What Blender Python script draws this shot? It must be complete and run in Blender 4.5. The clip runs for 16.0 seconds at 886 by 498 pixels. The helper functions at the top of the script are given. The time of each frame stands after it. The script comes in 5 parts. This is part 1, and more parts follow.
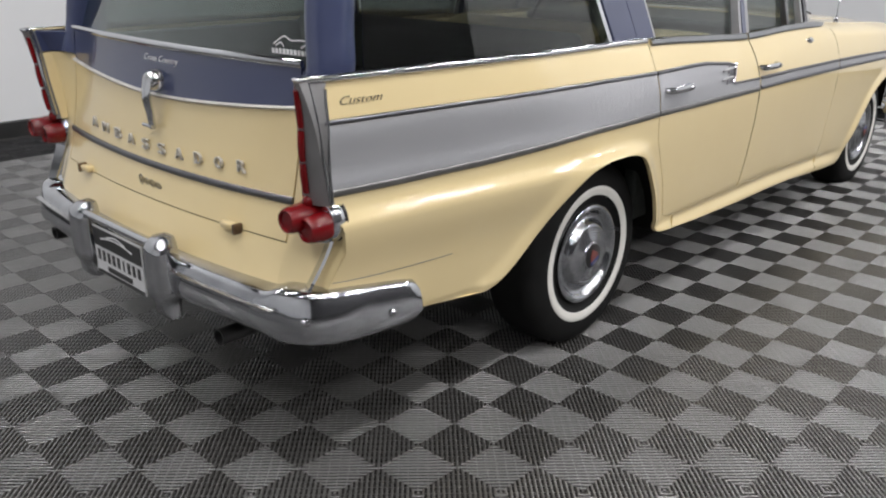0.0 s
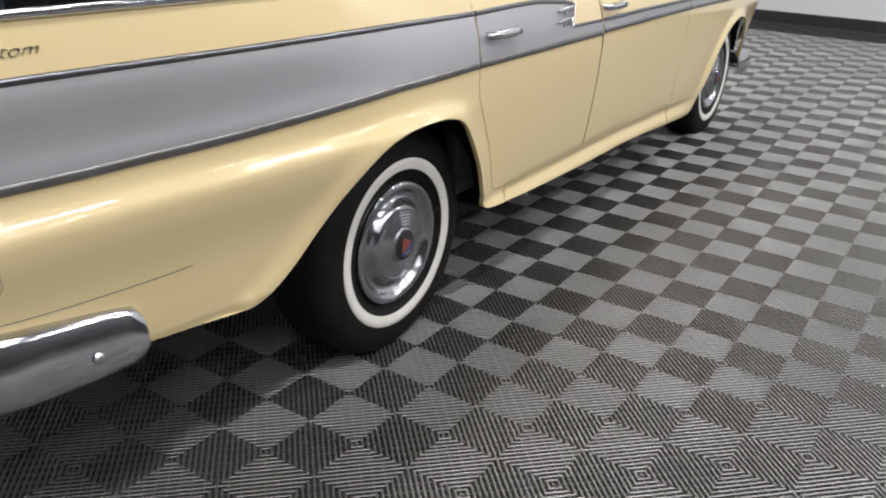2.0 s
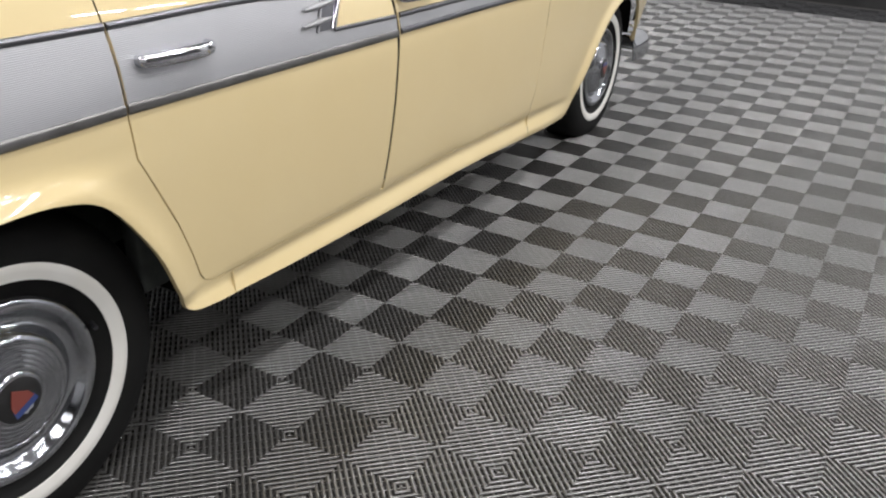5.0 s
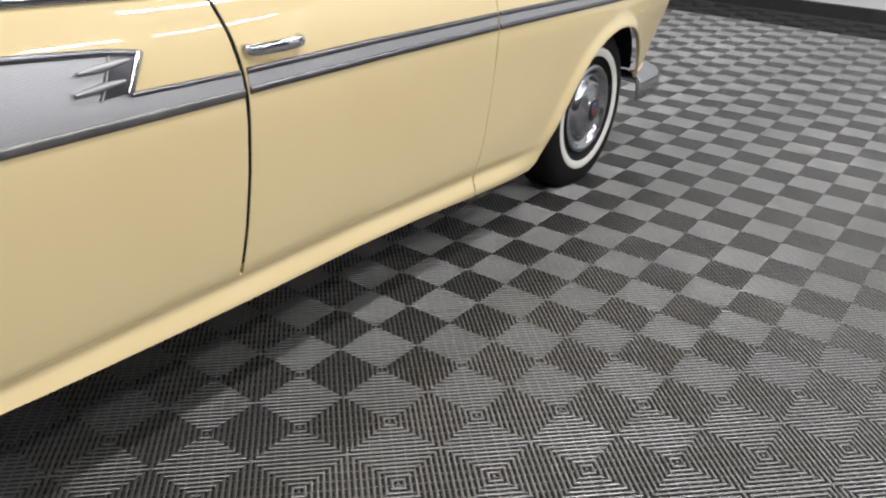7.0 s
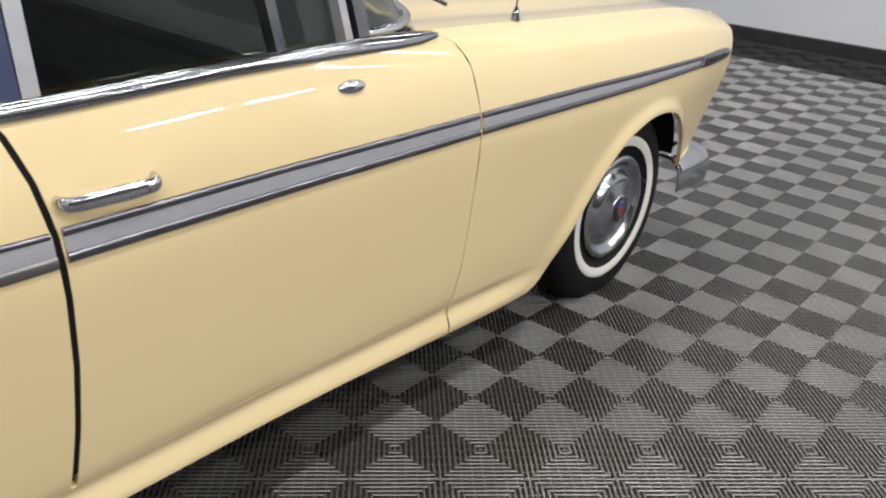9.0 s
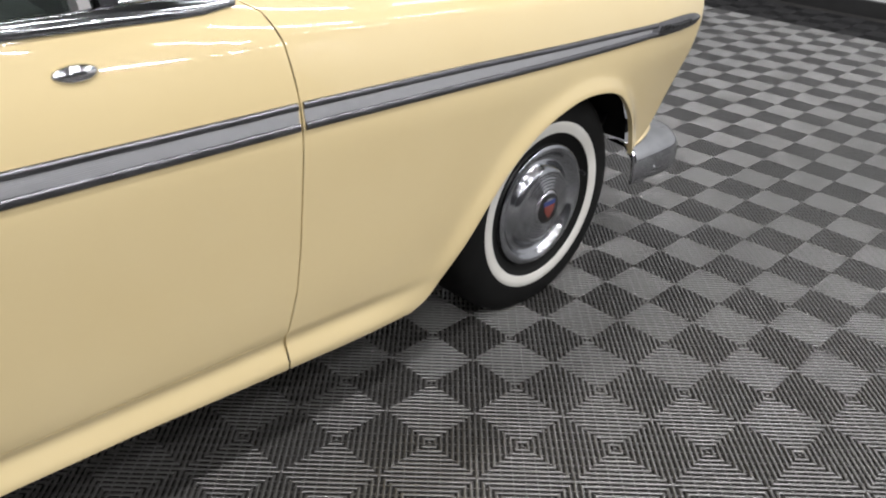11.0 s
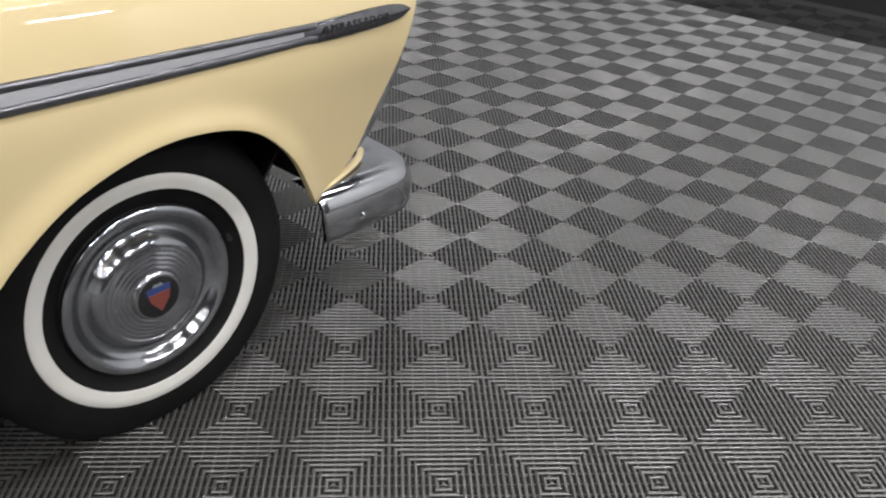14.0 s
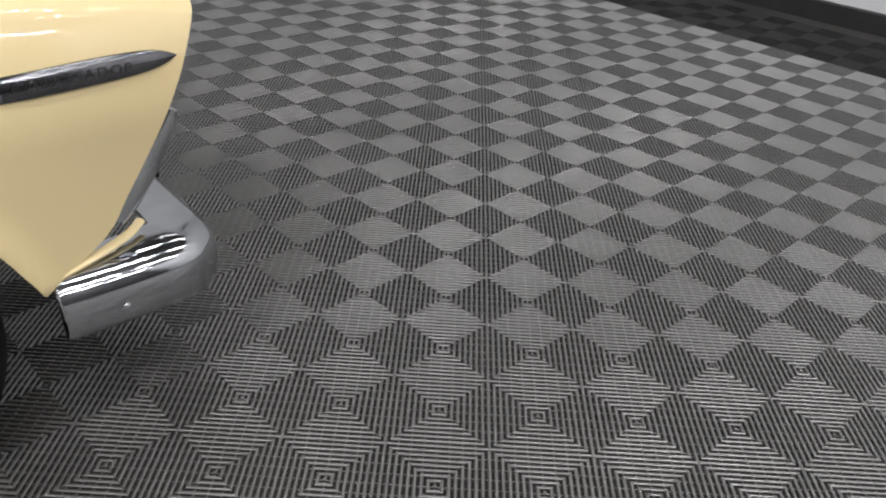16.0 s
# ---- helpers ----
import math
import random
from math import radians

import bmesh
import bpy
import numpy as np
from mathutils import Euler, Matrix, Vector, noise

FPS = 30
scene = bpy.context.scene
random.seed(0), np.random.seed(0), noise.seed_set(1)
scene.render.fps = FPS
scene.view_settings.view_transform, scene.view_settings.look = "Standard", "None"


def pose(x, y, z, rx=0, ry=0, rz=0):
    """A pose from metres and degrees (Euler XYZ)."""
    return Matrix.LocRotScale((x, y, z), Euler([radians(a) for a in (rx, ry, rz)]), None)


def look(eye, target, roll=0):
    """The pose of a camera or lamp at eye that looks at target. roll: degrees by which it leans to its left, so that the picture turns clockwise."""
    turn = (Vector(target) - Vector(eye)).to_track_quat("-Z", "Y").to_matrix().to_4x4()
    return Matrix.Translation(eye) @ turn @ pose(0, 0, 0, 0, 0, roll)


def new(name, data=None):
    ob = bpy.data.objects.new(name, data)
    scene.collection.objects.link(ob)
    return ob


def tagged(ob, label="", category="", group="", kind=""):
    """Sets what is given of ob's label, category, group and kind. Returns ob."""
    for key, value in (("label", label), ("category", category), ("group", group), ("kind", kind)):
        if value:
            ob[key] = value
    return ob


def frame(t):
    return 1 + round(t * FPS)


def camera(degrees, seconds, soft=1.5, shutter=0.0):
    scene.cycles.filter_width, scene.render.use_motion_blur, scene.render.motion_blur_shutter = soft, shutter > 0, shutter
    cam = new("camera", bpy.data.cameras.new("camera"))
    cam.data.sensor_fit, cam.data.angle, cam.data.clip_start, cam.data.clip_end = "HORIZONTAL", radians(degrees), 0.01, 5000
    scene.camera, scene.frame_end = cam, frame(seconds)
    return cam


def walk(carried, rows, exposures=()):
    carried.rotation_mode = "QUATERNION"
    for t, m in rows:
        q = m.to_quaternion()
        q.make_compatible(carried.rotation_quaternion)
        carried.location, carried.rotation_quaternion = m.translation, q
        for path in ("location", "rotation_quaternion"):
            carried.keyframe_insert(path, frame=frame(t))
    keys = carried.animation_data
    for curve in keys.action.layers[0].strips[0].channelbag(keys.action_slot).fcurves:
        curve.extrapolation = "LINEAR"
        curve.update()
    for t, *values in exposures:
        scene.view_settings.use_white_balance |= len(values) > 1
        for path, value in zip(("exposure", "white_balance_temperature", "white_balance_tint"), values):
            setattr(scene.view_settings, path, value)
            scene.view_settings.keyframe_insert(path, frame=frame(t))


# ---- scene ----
# the camera and its walk
cam = camera(57.3, 16.0, 2.1, 0.2)
PATH = [
    (0, (2.261, -2.311, 1.336), (0.998, -0.929, 0.633), 0.7),
    (0.5, (2.196, -2.176, 1.296), (0.985, -0.758, 0.572), 1.1),
    (1, (2.09, -2.025, 1.283), (0.987, -0.548, 0.508), 1.7),
    (1.5, (2.061, -1.869, 1.258), (1.032, -0.351, 0.463), 1.6),
    (2, (2.081, -1.69, 1.245), (1.09, -0.157, 0.429), 1.9),
    (2.5, (2.111, -1.507, 1.251), (1.151, 0.031, 0.406), 2.2),
    (3, (2.079, -1.326, 1.224), (1.182, 0.244, 0.369), 2.4),
    (3.5, (2.038, -1.145, 1.22), (1.19, 0.439, 0.343), 2.6),
    (6, (2.094, -0.296, 1.258), (1.177, 1.223, 0.337), 2.5),
    (6.5, (2.179, -0.123, 1.277), (1.192, 1.352, 0.356), 2.4),
    (7, (2.206, 0.009, 1.267), (1.188, 1.476, 0.368), 2.3),
    (7.5, (2.155, 0.173, 1.246), (1.116, 1.638, 0.368), 2.6),
    (8, (2.043, 0.333, 1.314), (1.009, 1.79, 0.415), 4.0),
    (8.5, (2.018, 0.505, 1.351), (0.914, 1.929, 0.482), 3.7),
    (11, (2.069, 1.283, 1.306), (0.864, 2.55, 0.337), 2.5),
    (11.5, (2.123, 1.439, 1.279), (0.921, 2.704, 0.302), 2.5),
    (12, (2.108, 1.631, 1.274), (0.951, 2.911, 0.263), 2.2),
    (12.5, (2.068, 1.813, 1.228), (0.957, 3.135, 0.219), 2.2),
    (13, (2.106, 1.984, 1.244), (0.989, 3.29, 0.221), 2.2),
    (13.5, (2.113, 2.169, 1.238), (0.994, 3.467, 0.207), 2.7),
    (14, (2.101, 2.336, 1.218), (1.001, 3.654, 0.192), 2.9),
    (14.5, (2.075, 2.519, 1.224), (1.01, 3.846, 0.172), 3.4),
    (15, (2.115, 2.705, 1.213), (1.015, 4.005, 0.163), 2.8),
    (15.5, (2.191, 2.902, 1.226), (1.014, 4.131, 0.175), 2.5),
    (16, (2.177, 3.036, 1.221), (0.974, 4.25, 0.182), 3.3),
]
walk(cam, [(t, look(eye, target, roll)) for t, eye, target, roll in PATH], [(0, 0.0), (3.5, 0.04), (6, 0.02), (8.5, 0.0), (12.5, -0.1), (14.5, -0.1), (16, -0.1)])

# ---- light: closed hall, tube lamps under the ceiling ----
CEIL = 4.8
world = bpy.data.worlds.new("world")
world.use_nodes = True
world.node_tree.nodes["Background"].inputs[0].default_value = (0.8, 0.85, 0.9, 1)
world.node_tree.nodes["Background"].inputs[1].default_value = 0.05
scene.world = world
# column x=7.3 is added, unseen, to brighten the floor ribs; watts balanced by eye
LAMP_ROWS = {-3.0: (25, 32, 14, 11, 14, 6), -0.4: (48, 50, 38, 28, 24, 14), 2.3: (30, 54, 54, 54, 40, 22), 4.9: (32, 56, 56, 54, 66, 30), 7.3: (32, 58, 58, 66, 90, 40)}
LAMPS = [(x, y, watts) for x, row in LAMP_ROWS.items() for y, watts in zip((-4.2, -1.8, 0.6, 3.0, 5.4, 7.1), row)]


# ---- materials ----
def mat(name, base=(0.5, 0.5, 0.5), rough=0.5, metal=0.0, coat=0.0, **extra):
    m = bpy.data.materials.new(name)
    m.use_nodes = True
    b = m.node_tree.nodes["Principled BSDF"]
    b.inputs["Base Color"].default_value = (*base, 1)
    b.inputs["Roughness"].default_value = rough
    b.inputs["Metallic"].default_value = metal
    b.inputs["Coat Weight"].default_value = coat
    b.inputs["Coat Roughness"].default_value = 0.03
    for k, v in extra.items():
        b.inputs[k.replace("_", " ")].default_value = v
    return m


def node(m, kind, **values):
    n = m.node_tree.nodes.new(kind)
    for k, v in values.items():
        n.inputs[k].default_value = v
    return n


def link(m, a, out, b, into):
    m.node_tree.links.new(a.outputs[out], b.inputs[into])


def varied(m, colors, scale, detail=4.0, bump=0.0, bump_scale=None, rough=None, kind="Object"):
    """Mottle the base colour between two colours, with a fine bump and uneven gloss."""
    b = m.node_tree.nodes["Principled BSDF"]
    tc = node(m, "ShaderNodeTexCoord")
    nz = node(m, "ShaderNodeTexNoise", Scale=scale, Detail=detail)
    link(m, tc, kind, nz, "Vector")
    mix = node(m, "ShaderNodeMix")
    mix.data_type = "RGBA"
    mix.inputs[6].default_value, mix.inputs[7].default_value = (*colors[0], 1), (*colors[1], 1)
    ramp = node(m, "ShaderNodeMapRange")
    ramp.inputs[1].default_value, ramp.inputs[2].default_value = 0.3, 0.7
    link(m, nz, "Fac", ramp, "Value")
    m.node_tree.links.new(ramp.outputs[0], mix.inputs[0])
    m.node_tree.links.new(mix.outputs[2], b.inputs["Base Color"])
    if rough:
        mr = node(m, "ShaderNodeMapRange")
        mr.inputs[3].default_value, mr.inputs[4].default_value = rough
        link(m, nz, "Fac", mr, "Value")
        m.node_tree.links.new(mr.outputs[0], b.inputs["Roughness"])
    if bump:
        n2 = node(m, "ShaderNodeTexNoise", Scale=bump_scale or scale * 8, Detail=3.0)
        link(m, tc, kind, n2, "Vector")
        bp = node(m, "ShaderNodeBump", Strength=bump, Distance=0.002)
        link(m, n2, "Fac", bp, "Height")
        link(m, bp, "Normal", b, "Normal")
    return m


CREAM = (0.78, 0.63, 0.345)
M_CREAM = varied(mat("cream_paint", CREAM, 0.32, coat=1.0, Specular_IOR_Level=0.15), ((0.765, 0.615, 0.333), (0.79, 0.645, 0.36)), 3.0, rough=(0.3, 0.36))
M_BLUE = varied(mat("blue_paint", (0.036, 0.047, 0.108), 0.3, coat=1.0), ((0.033, 0.043, 0.10), (0.040, 0.052, 0.118)), 4.0, rough=(0.26, 0.34))
M_CHROME = varied(mat("chrome", (0.62, 0.63, 0.65), 0.07, 1.0), ((0.58, 0.59, 0.61), (0.64, 0.65, 0.67)), 14.0, rough=(0.03, 0.08))
M_DULL = varied(mat("worn_chrome", (0.5, 0.5, 0.5), 0.22, 1.0), ((0.46, 0.46, 0.46), (0.54, 0.54, 0.54)), 20.0, rough=(0.18, 0.3))
# dark base puts the dark floor mirrored in the mouldings into their colour
M_TRIM = varied(mat("dark_bright_trim", (0.18, 0.18, 0.195), 0.3, 1.0), ((0.16, 0.16, 0.172), (0.21, 0.21, 0.225)), 18.0, rough=(0.24, 0.36))
M_HUB = varied(mat("satin_chrome", (0.6, 0.61, 0.63), 0.12, 1.0), ((0.34, 0.35, 0.37), (0.42, 0.43, 0.45)), 14.0, rough=(0.10, 0.18))
# turned rings of the hubcap stretch each lamp's glint across them
M_HUB.node_tree.nodes["Principled BSDF"].inputs["Anisotropic"].default_value = 0.85
M_HUB.node_tree.nodes["Principled BSDF"].inputs["Anisotropic Rotation"].default_value = 0.25
turned = node(M_HUB, "ShaderNodeTangent")
turned.direction_type, turned.axis = "RADIAL", "X"
link(M_HUB, turned, "Tangent", M_HUB.node_tree.nodes["Principled BSDF"], "Tangent")
M_EDGE = varied(mat("grey_edge_trim", (0.20, 0.195, 0.19), 0.36, 0.8), ((0.17, 0.165, 0.16), (0.23, 0.225, 0.22)), 18.0, rough=(0.32, 0.44))
M_SPEAR = varied(mat("dark_chrome", (0.30, 0.30, 0.31), 0.1, 1.0), ((0.15, 0.15, 0.16), (0.23, 0.23, 0.24)), 30.0, bump=0.12, bump_scale=40.0, rough=(0.08, 0.2))
M_BUMPER = varied(mat("hazed_chrome", (0.6, 0.61, 0.63), 0.15, 1.0), ((0.44, 0.45, 0.47), (0.56, 0.57, 0.59)), 11.0, bump=0.06, bump_scale=25.0, rough=(0.05, 0.14))
M_BELT = varied(mat("belt_chrome", (0.34, 0.35, 0.36), 0.12, 1.0), ((0.30, 0.31, 0.32), (0.38, 0.39, 0.40)), 14.0, rough=(0.08, 0.18))
M_FRAME = varied(mat("matt_grey_metal", (0.27, 0.265, 0.265), 0.4, 0.75), ((0.24, 0.235, 0.235), (0.31, 0.305, 0.305)), 10.0, rough=(0.46, 0.6))
M_CHANNEL = varied(mat("brushed_channel", (0.42, 0.42, 0.43), 0.45, 0.55), ((0.38, 0.38, 0.39), (0.46, 0.46, 0.47)), 16.0, rough=(0.4, 0.52))
M_PALE = varied(mat("pale_worn_metal", (0.6, 0.58, 0.53), 0.35, 0.4), ((0.55, 0.53, 0.48), (0.66, 0.64, 0.6)), 30.0, rough=(0.3, 0.42))
M_RUST = varied(mat("browned_steel", (0.10, 0.06, 0.03), 0.6, 0.3), ((0.07, 0.04, 0.02), (0.16, 0.10, 0.05)), 60.0)
M_STEEL = mat("dark_steel", (0.05, 0.05, 0.055), 0.45, 0.7)
M_BLACK = varied(mat("black_enamel", (0.012, 0.012, 0.012), 0.35), ((0.01, 0.01, 0.01), (0.018, 0.018, 0.018)), 9.0)
M_RUBBER = varied(mat("tyre_rubber", (0.006, 0.006, 0.006), 0.7), ((0.004, 0.004, 0.004), (0.009, 0.009, 0.0085)), 12.0, bump=0.15, bump_scale=90.0, rough=(0.62, 0.8))
M_RUBBER.node_tree.nodes["Principled BSDF"].inputs["Specular IOR Level"].default_value = 0.2
M_WHITEWALL = varied(mat("whitewall_rubber", (0.74, 0.73, 0.68), 0.55), ((0.70, 0.68, 0.62), (0.77, 0.76, 0.72)), 9.0, rough=(0.5, 0.6))
M_UNDER = varied(mat("underbody", (0.01, 0.01, 0.01), 0.9, Specular_IOR_Level=0.1), ((0.007, 0.007, 0.007), (0.015, 0.014, 0.013)), 6.0)
M_RED = varied(mat("red_lens", (0.16, 0.003, 0.005), 0.2, coat=0.4, Specular_IOR_Level=0.25), ((0.135, 0.003, 0.005), (0.185, 0.004, 0.006)), 25.0, rough=(0.18, 0.3))
M_RED.node_tree.nodes["Principled BSDF"].inputs["Coat Roughness"].default_value = 0.12
M_LETTER = mat("dark_letter", (0.03, 0.03, 0.03), 0.4)
M_WHITE = mat("white_print", (0.75, 0.75, 0.75), 0.6)
M_SEAT = varied(mat("cream_vinyl", (0.55, 0.44, 0.24), 0.5), ((0.5, 0.4, 0.21), (0.6, 0.48, 0.27)), 8.0, bump=0.2, bump_scale=140.0)
M_CARGO = varied(mat("cargo_lining", (0.16, 0.17, 0.15), 0.7), ((0.14, 0.15, 0.13), (0.19, 0.2, 0.18)), 12.0, bump=0.3, bump_scale=200.0)
M_CLOTH = varied(mat("grey_cloth", (0.05, 0.055, 0.05), 0.9), ((0.035, 0.04, 0.036), (0.06, 0.065, 0.06)), 30.0, bump=0.3, bump_scale=300.0)


def glass_material(name, tint, rough=0.0, ior=1.45):
    return mat(name, tint, rough, 0.0, 0.0, Transmission_Weight=1.0, IOR=ior)


M_GLASS_DARK = glass_material("dark_tinted_glass", (0.19, 0.215, 0.195))
M_GLASS = glass_material("tinted_glass", (0.34, 0.385, 0.37))


def fluted_material():
    """Brushed aluminium with fine lengthwise flutes."""
    m = mat("fluted_aluminium", (0.44, 0.445, 0.46), 0.45, 0.6)
    b = m.node_tree.nodes["Principled BSDF"]
    tc = node(m, "ShaderNodeTexCoord")
    wv = node(m, "ShaderNodeTexWave", Scale=100.0, Distortion=0.0)
    wv.bands_direction = "Z"
    link(m, tc, "Object", wv, "Vector")
    bp = node(m, "ShaderNodeBump", Strength=0.4, Distance=0.001)
    link(m, wv, "Fac", bp, "Height")
    link(m, bp, "Normal", b, "Normal")
    nz = node(m, "ShaderNodeTexNoise", Scale=5.0, Detail=6.0)
    link(m, tc, "Object", nz, "Vector")
    mr = node(m, "ShaderNodeMapRange")
    mr.inputs[3].default_value, mr.inputs[4].default_value = 0.36, 0.52
    link(m, nz, "Fac", mr, "Value")
    m.node_tree.links.new(mr.outputs[0], b.inputs["Roughness"])
    return m


M_FLUTED = fluted_material()


def tile_material(name, dark, light, shine=1.0, rough=(0.32, 0.46), glaze=0.0):
    """Hard plastic ribs: each tile a little different, scuffed and dusty."""
    m = mat(name, light, 0.42, coat=glaze, Specular_IOR_Level=shine)
    m.node_tree.nodes["Principled BSDF"].inputs["Coat Roughness"].default_value = 0.36
    m.node_tree.nodes["Principled BSDF"].inputs["Coat IOR"].default_value = 2.05
    b = m.node_tree.nodes["Principled BSDF"]
    geo = node(m, "ShaderNodeNewGeometry")
    nz = node(m, "ShaderNodeTexNoise", Scale=1.7, Detail=5.0)
    n2 = node(m, "ShaderNodeTexNoise", Scale=38.0, Detail=4.0)
    for n in (nz, n2):
        link(m, geo, "Position", n, "Vector")
    add = node(m, "ShaderNodeMath")
    add.operation = "MULTIPLY_ADD"
    link(m, nz, "Fac", add, 0)
    add.inputs[1].default_value = 0.6
    sc = node(m, "ShaderNodeMath")
    sc.operation = "MULTIPLY"
    link(m, n2, "Fac", sc, 0)
    sc.inputs[1].default_value = 0.4
    m.node_tree.links.new(sc.outputs[0], add.inputs[2])
    mr = node(m, "ShaderNodeMapRange")
    mr.inputs[1].default_value, mr.inputs[2].default_value = 0.3, 0.7
    m.node_tree.links.new(add.outputs[0], mr.inputs[0])
    mix = node(m, "ShaderNodeMix")
    mix.data_type = "RGBA"
    mix.inputs[6].default_value, mix.inputs[7].default_value = (*dark, 1), (*light, 1)
    m.node_tree.links.new(mr.outputs[0], mix.inputs[0])
    # pale scuffs and specks of dust
    n3 = node(m, "ShaderNodeTexNoise", Scale=95.0, Detail=2.0)
    link(m, geo, "Position", n3, "Vector")
    sp = node(m, "ShaderNodeMapRange")
    sp.inputs[1].default_value, sp.inputs[2].default_value, sp.inputs[4].default_value = 0.66, 0.76, 0.45
    link(m, n3, "Fac", sp, "Value")
    dust = node(m, "ShaderNodeMix")
    dust.data_type = "RGBA"
    dust.inputs[7].default_value = (0.42, 0.41, 0.39, 1)
    m.node_tree.links.new(sp.outputs[0], dust.inputs[0])
    m.node_tree.links.new(mix.outputs[2], dust.inputs[6])
    m.node_tree.links.new(dust.outputs[2], b.inputs["Base Color"])
    r = node(m, "ShaderNodeMapRange")
    r.inputs[3].default_value, r.inputs[4].default_value = rough
    link(m, n2, "Fac", r, "Value")
    m.node_tree.links.new(r.outputs[0], b.inputs["Roughness"])
    return m


M_TILE = tile_material("grey_tile", (0.034, 0.0325, 0.0295), (0.052, 0.0495, 0.0455), glaze=1.0)
M_TILE_BLACK = tile_material("black_tile", (0.012, 0.012, 0.013), (0.022, 0.022, 0.023), 0.25, (0.5, 0.65))
M_SUBFLOOR = varied(mat("subfloor", (0.028, 0.027, 0.025), 0.9), ((0.019, 0.018, 0.017), (0.038, 0.036, 0.033)), 3.0)
M_WALL = varied(mat("white_wall_paint", (0.74, 0.75, 0.76), 0.6), ((0.72, 0.73, 0.74), (0.76, 0.77, 0.78)), 1.5, bump=0.12, bump_scale=160.0)
M_BASE = varied(mat("black_base", (0.02, 0.02, 0.02), 0.5), ((0.015, 0.015, 0.015), (0.03, 0.03, 0.03)), 5.0)
# ceiling is unseen; its dark tone is assumed to darken chrome reflections
M_CEIL = varied(mat("ceiling_paint", (0.1, 0.1, 0.1), 0.8), ((0.09, 0.09, 0.09), (0.12, 0.12, 0.12)), 1.0)
# assumed dark colour of the unseen east wall, so that chrome mirrors darkness
M_WALL_DARK = varied(mat("unseen_dark_wall", (0.06, 0.06, 0.063), 0.6), ((0.052, 0.052, 0.055), (0.07, 0.07, 0.073)), 1.5, bump=0.12, bump_scale=160.0)
M_LAMPBODY = mat("lamp_housing", (0.8, 0.8, 0.8), 0.5)


# ---- mesh helpers ----
def part(name, bm, material, parent=None, label="", smooth=True):
    """One mesh object from a bmesh, under its thing."""
    me = bpy.data.meshes.new(name)
    bm.to_mesh(me)
    bm.free()
    me.materials.append(material)
    me.polygons.foreach_set("use_smooth", [smooth] * len(me.polygons))
    if smooth:
        me.set_sharp_from_angle(angle=0.85)
    ob = new(name, me)
    ob.parent = parent
    if label:
        tagged(ob, label)
    return ob


def lerp(a, b, k):
    return a + (b - a) * k


def clamp(x, a=0.0, b=1.0):
    return min(max(x, a), b)


def step(x):
    x = clamp(x)
    return x * x * (3 - 2 * x)


def table(rows, x):
    """Straight lines through rows of (x, value)."""
    if x <= rows[0][0]:
        return rows[0][1]
    for (a, va), (b, vb) in zip(rows, rows[1:]):
        if x <= b:
            return lerp(va, vb, (x - a) / (b - a))
    return rows[-1][1]


def bend(rows, x):
    """A smooth curve through rows of (x, value)."""
    if x <= rows[0][0]:
        return rows[0][1]
    last = len(rows) - 1
    for i, ((a, va), (b, vb)) in enumerate(zip(rows, rows[1:])):
        if x <= b:
            h = b - a
            s0 = (vb - rows[i - 1][1]) / (b - rows[i - 1][0]) if i else (vb - va) / h
            s1 = (rows[i + 2][1] - va) / (rows[i + 2][0] - a) if i + 2 <= last else (vb - va) / h
            t = (x - a) / h
            return va * (1 + 2 * t) * (1 - t) ** 2 + h * s0 * t * (1 - t) ** 2 + vb * t * t * (3 - 2 * t) + h * s1 * t * t * (t - 1)
    return rows[-1][1]


def curve(points, n=6):
    """A smooth line through 2D points (Catmull-Rom)."""
    out = []
    for i in range(len(points) - 1):
        p0, p1 = points[max(i - 1, 0)], points[i]
        p2, p3 = points[i + 1], points[min(i + 2, len(points) - 1)]
        for k in range(n):
            t = k / n
            out.append(tuple(0.5 * (2 * b + (c - a) * t + (2 * a - 5 * b + 4 * c - d) * t * t + (3 * b - a - 3 * c + d) * t ** 3) for a, b, c, d in zip(p0, p1, p2, p3)))
    return out + [tuple(points[-1])]


def box(bm, size, at=(0, 0, 0), bevel=0.0, segments=2, turn=None):
    """A bevelled block."""
    r = bmesh.ops.create_cube(bm, size=1.0)
    vs = r["verts"]
    m = Matrix.Translation(at) @ (turn.to_4x4() if turn else Matrix()) @ Matrix.Diagonal((*size, 1))
    bmesh.ops.transform(bm, matrix=m, verts=vs)
    if bevel:
        es = list({e for v in vs for e in v.link_edges})
        bmesh.ops.bevel(bm, geom=es, offset=bevel, segments=segments, affect="EDGES", clamp_overlap=True, profile=0.5)


def block(size, at=(0, 0, 0), bevel=0.0, segments=2, turn=None):
    bm = bmesh.new()
    box(bm, size, at, bevel, segments, turn)
    return bm


